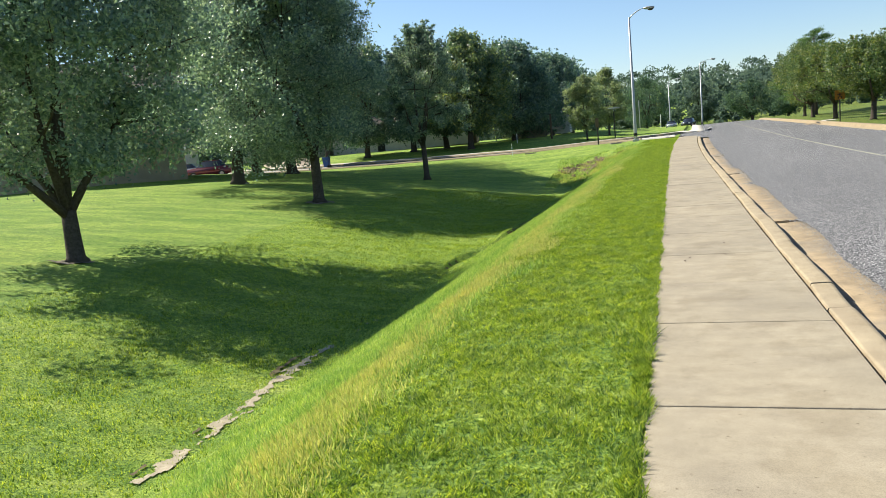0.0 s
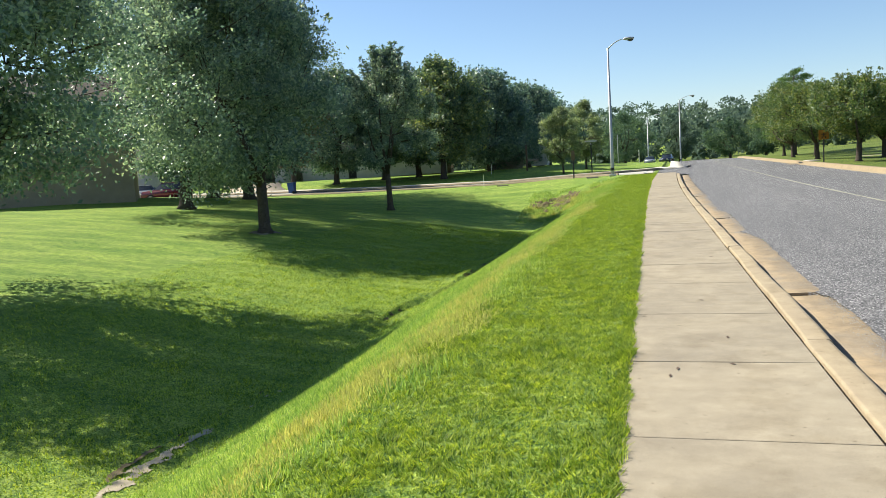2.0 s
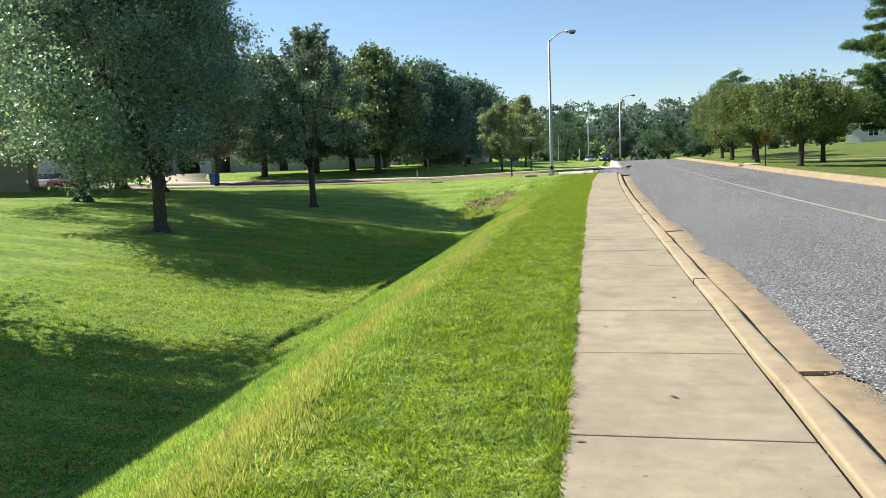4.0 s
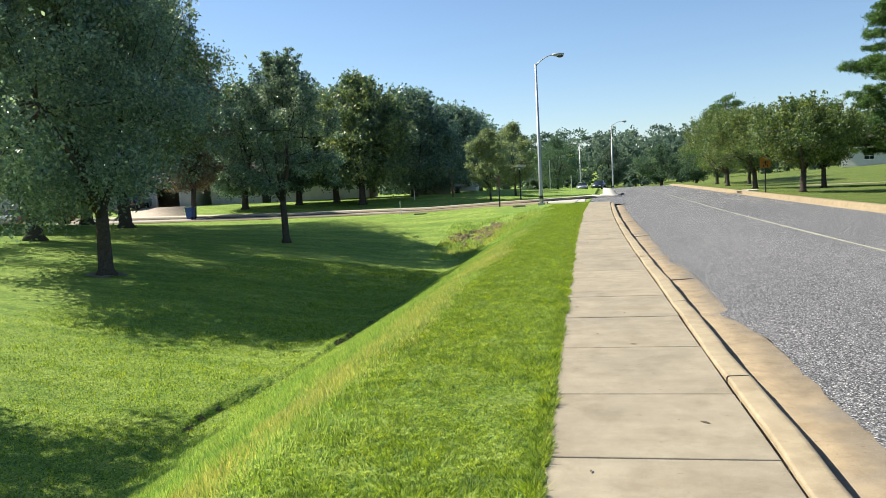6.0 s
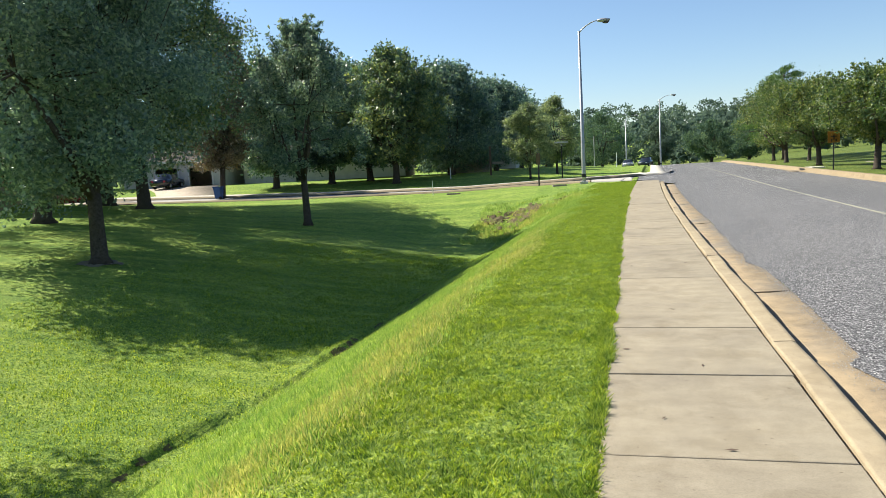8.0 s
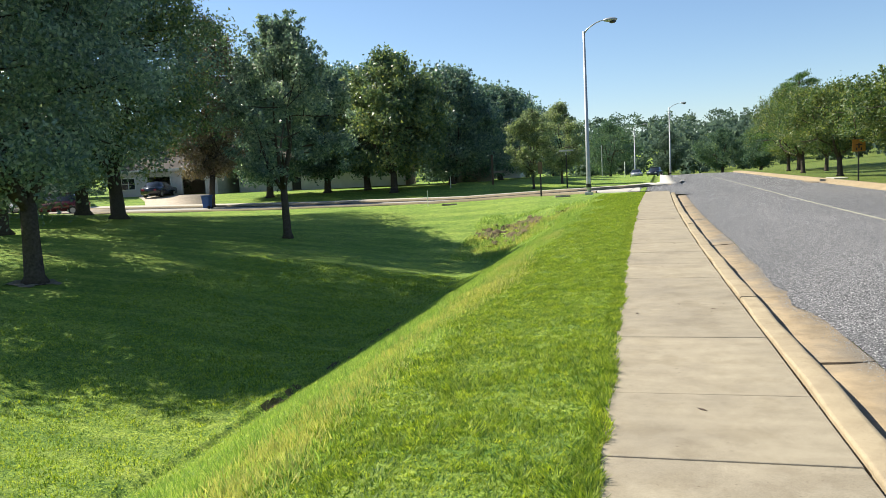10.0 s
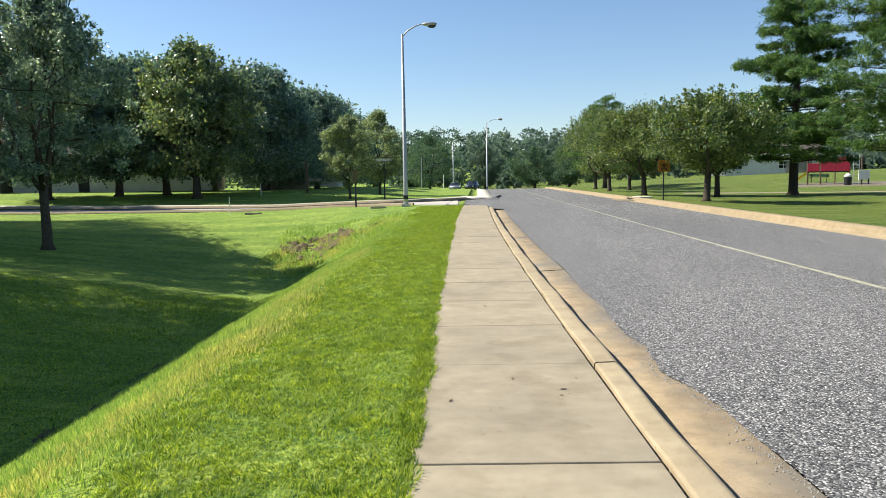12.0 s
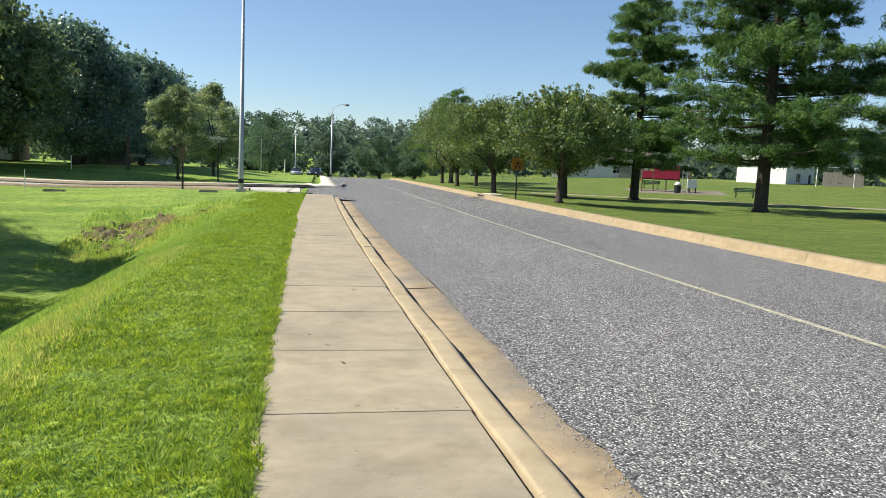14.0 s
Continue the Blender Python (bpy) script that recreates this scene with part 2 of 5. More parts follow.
M_RUBBER = simple("rubber", (0.02, 0.02, 0.021), 0.8)
M_MULCH = simple("mulch", (0.24, 0.21, 0.16), 0.95, 0, 20.0, 0.4, 0.1)


def glass(name, tint):
    m, n, l, b = mat(name, 0.08, 0.0, 0.5)
    b.inputs["Base Color"].default_value = (*tint, 1)
    return m


M_GLASS = glass("dark_window_glass", (0.02, 0.024, 0.028))


def car_paint(name, c):
    m, n, l, b = mat(name, 0.25, 0.3, 0.5)
    b.inputs["Base Color"].default_value = (*c, 1)
    b.inputs["Coat Weight"].default_value = 0.6
    return m


# ---- mesh helpers ----
def thing(name, label, category, at=(0, 0, 0), group="", kind=""):
    ob = new(name)
    ob.location = at
    ob.empty_display_size = 0.2
    return tagged(ob, label, category, group, kind)


def link_mesh(name, me, material, parent=None, label="", smooth=False):
    me.materials.append(material)
    if smooth:
        me.polygons.foreach_set("use_smooth", [True] * len(me.polygons))
    ob = new(name, me)
    if parent is not None:
        ob.parent = parent
    return tagged(ob, label) if label else ob


def part(name, bm, material, parent=None, label="", smooth=False):
    me = bpy.data.meshes.new(name)
    bm.normal_update()
    bm.to_mesh(me)
    bm.free()
    return link_mesh(name, me, material, parent, label, smooth)


def from_arrays(name, verts, faces, material, parent=None, label="", smooth=False):
    """verts: n x 3; faces: m x k of one length."""
    verts, faces = np.asarray(verts, np.float32), np.asarray(faces, np.int32)
    me = bpy.data.meshes.new(name)
    k = faces.shape[1]
    me.vertices.add(len(verts))
    me.vertices.foreach_set("co", verts.ravel())
    me.loops.add(faces.size)
    me.loops.foreach_set("vertex_index", faces.ravel())
    me.polygons.add(len(faces))
    me.polygons.foreach_set("loop_start", np.arange(0, faces.size, k, dtype=np.int32))
    me.polygons.foreach_set("loop_total", np.full(len(faces), k, np.int32))
    me.update(calc_edges=True)
    return link_mesh(name, me, material, parent, label, smooth)


def box(bm, x0, x1, y0, y1, z0, z1, bevel=0.0):
    r = bmesh.ops.create_cube(bm, size=1.0)
    for v in r["verts"]:
        v.co = Vector((x0 + (v.co.x + 0.5) * (x1 - x0), y0 + (v.co.y + 0.5) * (y1 - y0), z0 + (v.co.z + 0.5) * (z1 - z0)))
    if bevel:
        es = {e for v in r["verts"] for e in v.link_edges}
        bmesh.ops.bevel(bm, geom=list(es), offset=bevel, segments=2, affect="EDGES", profile=0.5)
    return bm


def boxed(*a, **k):
    return box(bmesh.new(), *a, **k)


def tube(bm, points, radii, sides=8, cap=True):
    """A tapered tube along points."""
    rings = []
    pts = [Vector(p) for p in points]
    for i, p in enumerate(pts):
        d = (pts[min(i + 1, len(pts) - 1)] - pts[max(i - 1, 0)]).normalized()
        a = d.cross(Vector((0, 0, 1)) if abs(d.z) < 0.9 else Vector((1, 0, 0))).normalized()
        b = d.cross(a)
        rings.append([bm.verts.new(p + (a * math.cos(t) + b * math.sin(t)) * radii[i]) for t in (2 * math.pi * j / sides for j in range(sides))])
    for r0, r1 in zip(rings, rings[1:]):
        for j in range(sides):
            bm.faces.new((r0[j], r0[(j + 1) % sides], r1[(j + 1) % sides], r1[j]))
    if cap:
        bm.faces.new(rings[-1])
        bm.faces.new(rings[0][::-1])
    return bm


def hashed(ix, iy, seed):
    h = (ix.astype(np.int64) * 374761393 + iy.astype(np.int64) * 668265263 + seed * 974711) & 0x7FFFFFFF
    h = ((h ^ (h >> 13)) * 1274126177) & 0x7FFFFFFF
    return ((h ^ (h >> 16)) & 0xFFFF) / 65535.0


def vnoise(x, y, seed=0):
    x, y = np.asarray(x, float), np.asarray(y, float)
    ix, iy = np.floor(x), np.floor(y)
    fx, fy = x - ix, y - iy
    fx, fy = fx * fx * (3 - 2 * fx), fy * fy * (3 - 2 * fy)
    a, b = hashed(ix, iy, seed), hashed(ix + 1, iy, seed)
    c, d = hashed(ix, iy + 1, seed), hashed(ix + 1, iy + 1, seed)
    return (a * (1 - fx) + b * fx) * (1 - fy) + (c * (1 - fx) + d * fx) * fy - 0.5


# ---- lie of the land ----
WALK_W, KERB_X, GUT_X, ROAD_R = 1.24, 1.475, 1.94, 10.15


def curve_x(y):
    """How far the road has swung to the side at y."""
    y = np.asarray(y, float)
    return np.where(y < 22, 0.0, np.where(y < 50, 0.0006 * (y - 22) ** 2, 0.4704 + 0.03 * (y - 50)))


def sstep(a, b, v):
    t = np.clip((np.asarray(v, float) - a) / (b - a), 0, 1)
    return t * t * (3 - 2 * t)


def crest(y):
    e = np.maximum(0, np.asarray(y, float) - 108)
    return -np.minimum(np.where(e < 25, 0.0006 * e * e, 0.375 + 0.03 * (e - 25)), 1.3)


def hill(x, y):
    return 17.0 * sstep(200, 430, np.hypot(x, np.asarray(y, float) - 20))


def lip_u(y):
    """How far from the pavement the turf ends in a small step down to the ditch bottom."""
    return np.interp(y, [14, 20.4, 22, 23.5, 27, 40], [6.15, 6.05, 5.82, 5.5, 5.4, 5.3]) + 0.05 * np.sin(y * 1.9)


def ground_z(x, y):
    x, y = np.asarray(x, float), np.asarray(y, float)
    s = x - curve_x(y)
    u = np.maximum(-s, 0)
    bank = np.interp(u, [0, 1.3, 1.7, 2.3, 5.2, 5.8, 6.5, 9, 12, 17, 22, 28, 36, 50, 80, 200], [0, -0.02, -0.07, -0.3, -1.95, -2.13, -2.07, -1.78, -1.36, -0.78, -0.3, 0.2, 0.6, 0.7, 0.9, 1.2])
    level = np.interp(u, [0, 6, 13, 25, 33, 60, 200], [0.0, -0.1, -0.33, -0.32, -0.22, 0.15, 0.6])
    beyond = sstep(67, 82, y) * 0.85
    level = level + beyond * sstep(2, 14, u)
    lip = lip_u(y)
    bank = bank + np.clip(0.13 + 0.16 * vnoise(x * 0.3, y * 0.7, 61), 0.03, 0.2) * sstep(16.5, 20.5, y) * (1 - 0.65 * sstep(24.5, 30, y)) * (1 - sstep(36, 41, y)) * sstep(lip - 0.05, lip + 0.09, u) * (1 - sstep(lip + 0.2, lip + 2.4, u))
    b = sstep(41.5, 54, y - 0.25 * np.minimum(u, 40) + 1.5)
    left = bank * (1 - b) + level * b
    d = np.hypot(x - 5, y - 25)
    right = 0.03 - 0.13 * sstep(11.5, 17, s) + 0.02 * np.clip(d - 62, 0, 40) * sstep(14, 26, s) + 0.012 * np.clip(x - 38, 0, 30)
    right = right + 1.5 * np.exp(-(((x - 75) / 45) ** 2 + ((y - 165) / 60) ** 2)) * sstep(15, 40, s)
    under = np.where((s > 0.0) & (s < ROAD_R + 0.12), -0.4, 0.0)
    z = np.where(s <= 0.75, left, right)
    z = np.where((s > 0.0) & (s < 1.45) & (y > 56.4), left * 0 - 0.16, z + np.where((s > 0.0) & (s < ROAD_R + 0.12), under, 0))
    return z + crest(y) + hill(x, y)


def grown(a, b, first, ratio):
    out, step = [], first
    v = a
    while abs(v - a) < abs(b - a):
        out.append(v)
        v += math.copysign(step, b - a)
        step *= ratio
    return out + [b]


def build_ground():
    left = sorted(grown(-13, -1600, 0.4, 1.07))
    cols = left[:-1] + list(np.arange(-13, -6.44, 0.16)) + list(np.arange(-6.4, -5.1, 0.05)) + list(np.arange(-5.06, -0.08, 0.16)) + [-0.05, -0.004, 0.006, 0.7, 1.44, 1.46, 5.0, ROAD_R + 0.1, ROAD_R + 0.14] + list(np.arange(10.5, 16, 0.5)) + grown(16, 1600, 0.6, 1.09)
    rows = list(np.arange(-14, 62, 0.42)) + grown(62, 2600, 0.6, 1.05)
    rows = [-900, -400, -200, -120, -80, -55, -38, -26, -19] + rows
    S, Y = np.meshgrid(np.array(cols), np.array(rows))
    X = S + curve_x(Y)
    Z = ground_z(X, Y)
    soft = (S < -0.1) | (S > 10.6)
    Z = Z + soft * (0.05 * vnoise(X * 0.8, Y * 0.8, 3) + 0.025 * vnoise(X * 2.7, Y * 2.7, 4)) * np.minimum(1, np.abs(S + 0.1) / 2)
    nc, nr = len(cols), len(rows)
    idx = np.arange(nc * nr).reshape(nr, nc)
    f = np.stack([idx[:-1, :-1], idx[:-1, 1:], idx[1:, 1:], idx[1:, :-1]], -1).reshape(-1, 4)
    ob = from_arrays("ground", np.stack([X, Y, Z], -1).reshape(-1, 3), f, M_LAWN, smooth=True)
    tagged(ob, "mown green lawn with a grassy drainage ditch", "lawn", kind="structure")


build_ground()


def ribbon(name, left_pts, right_pts, material, lift, thick, label="", category="", parent=None, seg=1.0):
    """A paved strip between two polylines, draped lift above the ground, with sides."""
    a, b = np.array(left_pts, float), np.array(right_pts, float)
    n = max(2, int(max(np.hypot(*np.diff(a, axis=0).T).sum(), 2) / seg))

    def even(p):
        d = np.r_[0, np.cumsum(np.hypot(*np.diff(p, axis=0).T))]
        t = np.linspace(0, d[-1], n)
        return np.stack([np.interp(t, d, p[:, 0]), np.interp(t, d, p[:, 1])], -1)

    a, b = even(a), even(b)
    za, zb = ground_z(a[:, 0], a[:, 1]), ground_z(b[:, 0], b[:, 1])
    top_a, top_b = np.c_[a, za + lift], np.c_[b, zb + lift]
    v = np.concatenate([top_a, top_b, top_a - [0, 0, thick], top_b - [0, 0, thick]])
    f = []
    for i in range(n - 1):
        f.append((i, i + 1, n + i + 1, n + i))
        f.append((2 * n + i, 2 * n + i + 1, i + 1, i))
        f.append((n + i, n + i + 1, 3 * n + i + 1, 3 * n + i))
    ob = from_arrays(name, v, f, material, parent)
    return tagged(ob, label, category, kind="structure") if label else ob


# ---- road ----
def road_z(s, y):
    return -0.15 + 0.07 * np.sin(np.clip((s - GUT_X) / (ROAD_R - GUT_X), 0, 1) * math.pi) + crest(y)


def worn_edge(y):
    """How far the ragged asphalt edge strays from the gutter line."""
    y = np.asarray(y, float)
    slow = np.interp(y, [6, 8.6, 10.6, 11.6, 11.9, 12.0, 15.5, 16.9, 17.7, 18.3, 18.5, 20, 22.3, 23.4, 23.9, 24.8, 25.3, 26.2, 27.2, 27.4, 30.2, 34], [-0.03, -0.06, 0.02, 0.0, -0.11, -0.03, 0.03, 0.08, -0.03, -0.15, -0.02, 0.04, 0.05, 0.02, -0.09, -0.01, -0.06, -0.03, 0.02, -0.02, 0.07, 0.03])
    return slow + 0.03 * vnoise(y * 2.7, y * 0, 8) + 0.022 * vnoise(y * 9.0, y * 0, 9) + 0.012 * vnoise(y * 23.0, y * 0, 10)


def build_road():
    ys = np.r_[np.arange(-14, 60, 0.04), np.arange(60, 160, 1.0)]
    ss = np.r_[GUT_X, np.linspace(GUT_X + 0.25, ROAD_R - 0.44, 12)]
    S, Y = np.meshgrid(ss, ys)
    S = S.copy()
    S[:, 0] += worn_edge(Y[:, 0])
    X, Z = S + curve_x(Y), road_z(S, Y)
    nr, nc = X.shape
    idx = np.arange(nc * nr).reshape(nr, nc)
    f = np.stack([idx[:-1, :-1], idx[:-1, 1:], idx[1:, 1:], idx[1:, :-1]], -1).reshape(-1, 4)
    ob = from_arrays("road", np.stack([X, Y, Z + 0.012], -1).reshape(-1, 3), f, M_ASPHALT, smooth=True)
    tagged(ob, "light grey worn asphalt road with coarse chippings", "road", kind="structure")
    # worn centre line
    y = np.arange(-14, 96, 0.5)
    w = 0.045 + 0.025 * vnoise(y * 1.3, y * 0, 5)
    xa, xb = 5.60 - w + curve_x(y), 5.60 + w + curve_x(y)
    za = road_z(5.60, y) + 0.017
    v = np.concatenate([np.c_[xa, y, za], np.c_[xb, y, za]])
    n = len(y)
    f = [(i, n + i, n + i + 1, i + 1) for i in range(n - 1)]
    line = from_arrays("road_line", v, f, M_LINE)
    tagged(line, "faded pale yellow centre line on the asphalt", "road marking", kind="structure")


build_road()


def loose_chips(count, seed):
    """Small stones thrown out along the ragged edge of the asphalt."""
    g = np.random.default_rng(seed)
    y = 2.5 + 30 * g.random(count) ** 1.3
    edge = GUT_X + worn_edge(y)
    s = edge - np.abs(g.normal(0, 0.07, count)) + 0.01
    p = np.c_[s + curve_x(y), y, -0.152 + 0.02 * (s - 1.6) + 0 * y]
    r = g.uniform(0.003, 0.008, count)[:, None]
    a = g.uniform(0, 6.28, count)
    e1, e2 = np.c_[np.cos(a), np.sin(a), 0 * a], np.c_[-np.sin(a), np.cos(a), 0 * a]
    v = np.stack([p - e1 * r, p + e1 * r * 0.9, p + e2 * r, p + np.c_[0 * a, 0 * a, 0 * a + 1] * r * 1.3 + e2 * r * 0.2], 1).reshape(-1, 3)
    i = np.arange(count)[:, None] * 4
    f = np.concatenate([i + [0, 1, 3], i + [1, 2, 3], i + [2, 0, 3]], 1).reshape(-1, 3)
    ob = from_arrays("loose_chippings", v, f, M_CHIP)
    tagged(ob, "loose grey stone chippings along the asphalt edge", "gravel", kind="stuff")


M_CHIP = simple("stone_chippings", (0.30, 0.29, 0.28), 0.85, 0, 90.0, 0.6, 0.3, 300.0)
loose_chips(7000, 61)


def tar_seam(points, width):
    v, n = [], len(points)
    for k in (-1, 1):
        for i, (x, y) in enumerate(points):
            w = width * (0.6 + 0.5 * math.sin(i * 2.3))
            v.append((x, y + k * w, float(road_z(x - curve_x(y), y)) + 0.019))
    ob = from_arrays("tar_seam", v, [(i, n + i, n + i + 1, i + 1) for i in range(n - 1)][::1], M_DARK)
    tagged(ob, "dark tar seam across the worn asphalt", "road seam", kind="structure")


tar_seam([(4.6 + 0.35 * i, 75.9 + 0.07 * i + 0.05 * math.sin(i)) for i in range(19)], 0.16)


def kerb_profile(face, z_gut):
    """Across the kerb, from its back to its face: offset and height."""
    return [(-0.203, -0.3), (-0.203, -0.022), (-0.202, -0.016), (-0.197, -0.004), (-0.188, 0.001), (-0.182, 0.002), (-0.06, 0.006), (-0.054, 0.0055), (-0.036, 0.001), (-0.021, -0.009), (-0.011, -0.024), (-0.006, -0.042), (-0.005, -0.048), (0.0, z_gut), (0.0, -0.32)]


def sweep(profile, x0, ya, yb, mirror=False, steps=4, jog=0.0, tilt=0.0, wavy=False):
    """A length of kerb or gutter following the road, ends closed."""
    bm = bmesh.new()
    rings = []
    for i in range(steps + 1):
        y = ya + (yb - ya) * i / steps
        c = float(curve_x(y)) + (0.008 * math.sin(y * 1.9) + 0.005 * math.sin(y * 4.7) if wavy else 0.0)
        rings.append([bm.verts.new((x0 + jog + (-o if mirror else o) + c, y, h + tilt + float(crest(y)))) for o, h in profile])
    k = len(profile)
    for r0, r1 in zip(rings, rings[1:]):
        for j in range(k - 1):
            q = (r0[j], r1[j], r1[j + 1], r0[j + 1])
            bm.faces.new(q[::-1] if mirror else q)
    for q in bm.faces:
        q.smooth = True
    for e in bm.edges:
        if len(e.link_faces) == 2 and e.calc_face_angle() > 0.55:
            e.smooth = False
    for r, flip in ((rings[0], mirror), (rings[-1], not mirror)):
        cap = bm.faces.new(r[::-1] if flip else r)
        for e in cap.edges:
            e.smooth = False
    bmesh.ops.recalc_face_normals(bm, faces=bm.faces)
    return bm


rng = random.Random(4)
kerb = thing("kerb", "tan concrete kerb with a rounded front edge", "kerb", kind="structure")
gutter = thing("gutter", "rust-stained concrete gutter pan beside the kerb", "gutter", kind="structure")
KERB_JOINTS = [-13.4, -10.0, -6.6, -3.2, 0.2, 3.2, 6.1, 6.95, 9.2, 11.9, 14.98, 18.42, 21.1, 23.65, 27.17, 30.5, 33.9, 37.3, 40.7, 44.1, 47.5, 50.9, 53.8]
for ya, yb in zip(KERB_JOINTS, KERB_JOINTS[1:]):
    part("kerb_stone", sweep(kerb_profile(0, -0.15), KERB_X, ya + 0.006, yb - 0.006, jog=rng.uniform(-0.008, 0.008), tilt=rng.uniform(-0.005, 0.005), steps=8, wavy=True), M_KERB, kerb)
PANS = [(-12.0, 0.0), (-8.5, 0.006), (-5.0, -0.004), (-1.5, 0.0), (2.2, 0.004), (5.7, 0.0), (9.27, -0.02), (11.91, 0.014), (15.52, 0.010), (18.43, -0.014), (21.5, 0.004), (23.7, 0.002), (27.28, -0.008), (30.45, 0.004), (33.8, 0.0), (37.2, 0.006), (40.6, -0.004), (44.0, 0.004), (47.4, 0.0), (50.8, 0.004), (54.0, 0.0)]
for (ya, g), (yb, _) in zip(PANS, PANS[1:]):
    part("gutter_pan", sweep([(0.014, -0.3), (0.014, -0.168 + g), (0.3, -0.158 + g), (0.52, -0.145 + 0.4 * g), (0.54, -0.154 + 0.4 * g), (0.545, -0.3)], KERB_X, ya + 0.003, yb - 0.003), M_GUTTER, gutter)
kerb_r = thing("kerb", "tan concrete kerb along the far lawn", "kerb", kind="structure")
y = -14.0
while y < 122:
    part("kerb_stone", sweep([(-0.32, -0.3), (-0.32, 0.05), (-0.30, 0.062), (-0.06, 0.06), (-0.02, 0.03), (0.0, -0.05), (0.03, -0.13), (0.45, -0.118), (0.46, -0.3)], ROAD_R, y + 0.005, y + 3.995, mirror=True, steps=3), M_KERB_TAN, kerb_r)
    y += 4.0

# ---- pavement ----
pavement = thing("pavement", "tan concrete pavement of square-cut slabs", "pavement", kind="structure")


def slab(ya, yb, lift, tip):
    bm = bmesh.new()
    wob = [rng.uniform(-0.004, 0.004) for _ in range(4)]
    xs = (0.0, WALK_W)
    vs = []
    for z in (-0.14, 0.0):
        for yy, k in ((ya, 0), (yb, 1)):
            for j, xx in enumerate(xs):
                vs.append(bm.verts.new((xx + float(curve_x(yy)) + wob[k], yy + wob[2 + j], z + (lift + (tip if k else -tip) if z == 0 else 0))))
    for q in ((4, 5, 7, 6), (0, 1, 5, 4), (2, 6, 7, 3), (0, 4, 6, 2), (1, 3, 7, 5)):
        bm.faces.new([vs[i] for i in q])
    bmesh.ops.recalc_face_normals(bm, faces=bm.faces)
    top = [e for e in bm.edges if all(v in vs[4:] for v in e.verts)]
    bmesh.ops.bevel(bm, geom=top, offset=0.009, segments=2, affect="EDGES", profile=0.5)
    return bm


JOINTS = [-5.4, -3.85, -2.3, -0.7, 0.95, 2.5, 4.04, 5.74, 7.12, 8.58, 10.18, 11.83, 13.28, 14.51, 16.0, 17.48, 18.94, 20.05, 21.68, 23.63, 25.1, 26.55, 28.07, 29.6, 31.12, 32.72]
WIDE_JOINTS = (4.04, 7.12, 10.18, 14.51, 17.48, 20.05, 21.68, 23.63)
while JOINTS[-1] < 55:
    JOINTS.append(JOINTS[-1] + 1.55)
JOINTS[-1] = 56.6
for k, (ya, yb) in enumerate(zip(JOINTS, JOINTS[1:])):
    gap = 0.013 if ya in WIDE_JOINTS else 0.004
    part("slab", slab(ya + gap, yb - 0.003, rng.uniform(-0.002, 0.002), rng.uniform(-0.002, 0.002)), M_WALK, pavement)

# ---- side street ----
near = [(0.4, 57.2), (0.1, 57.7), (-0.6, 58.2), (-2.0, 58.9), (-5, 60.0), (-9, 60.7), (-15, 61.3), (-25, 61.9), (-40, 63.0), (-75, 66)]
far = [(3.9, 78.0), (3.3, 73.0), (2.4, 67.0), (0.2, 64.4), (-3.4, 63.8), (-8, 64.7), (-14, 66.2), (-20, 67.1), (-33, 68.2), (-75, 71.5)]
ribbon("side_street", near, [(0.4, 64.5)] + far[3:], M_SIDE, 0.03, 0.2, "pale grey side street joining the road", "street", seg=0.8)


def street_mouth():
    ys = np.linspace(53.8, 82, 58)
    xl = np.interp(ys, [53.8, 56.6, 57.3, 64.4, 67.0, 73, 78, 82], [1.3, 1.3, -0.3, 0.1, 2.4, 3.3, 3.9, 4.0]) + 0 * ys
    xr = GUT_X + 0.35 + curve_x(ys)
    k = np.linspace(0, 1, 8)
    X = xl[:, None] * (1 - k) + xr[:, None] * k
    Y = np.repeat(ys[:, None], 8, 1)
    zl = np.where(ys < 56.6, -0.05, 0.02)
    zr = road_z(GUT_X + 0.35, ys) + 0.02
    Z = zl[:, None] * (1 - k) + zr[:, None] * k
    idx = np.arange(X.size).reshape(X.shape)
    f = np.stack([idx[:-1, :-1], idx[:-1, 1:], idx[1:, 1:], idx[1:, :-1]], -1).reshape(-1, 4)
    ob = from_arrays("street_mouth", np.stack([X, Y, Z], -1).reshape(-1, 3), f, M_ASPHALT, smooth=True)
    tagged(ob, "worn asphalt mouth of the side street", "street", kind="structure")


street_mouth()


def offset(line, d):
    p = np.array(line, float)
    t = np.gradient(p, axis=0)
    t /= np.hypot(t[:, 0], t[:, 1])[:, None]
    return p + np.c_[t[:, 1], -t[:, 0]] * d


far_road = [(float(KERB_X + curve_x(v)) + 0.95, v) for v in (118, 105, 95, 87, 82)] + far
ribbon("street_kerb", offset(far_road, 0.0), offset(far_road, 0.2), M_KERB, 0.19, 0.36, "pale concrete kerb of the side street", "kerb", seg=0.8)
ribbon("street_pavement", offset(far_road, 0.215), offset(far_road, 1.7), M_PALE, 0.185, 0.26, "sunlit pale concrete pavement along the side street", "pavement", seg=0.8)
# dark strip laid at the far kerb stands in for its shaded face
M_KERB_SHADE = simple("kerb_shade_tone", (0.045, 0.045, 0.047), 0.9, 0, 3.0, 0.3, 0.2)
ribbon("kerb_shade_strip", offset(far, -0.5), offset(far, -0.01), M_KERB_SHADE, 0.065, 0.12, "dark strip at the side street kerb, standing in for kerb-face shade", "gutter", seg=0.8)
ribbon("street_kerb", offset(near[3:], -0.02), offset(near[3:], -0.2), M_KERB, 0.14, 0.3, "low concrete kerb on the lawn side", "kerb", seg=0.8)


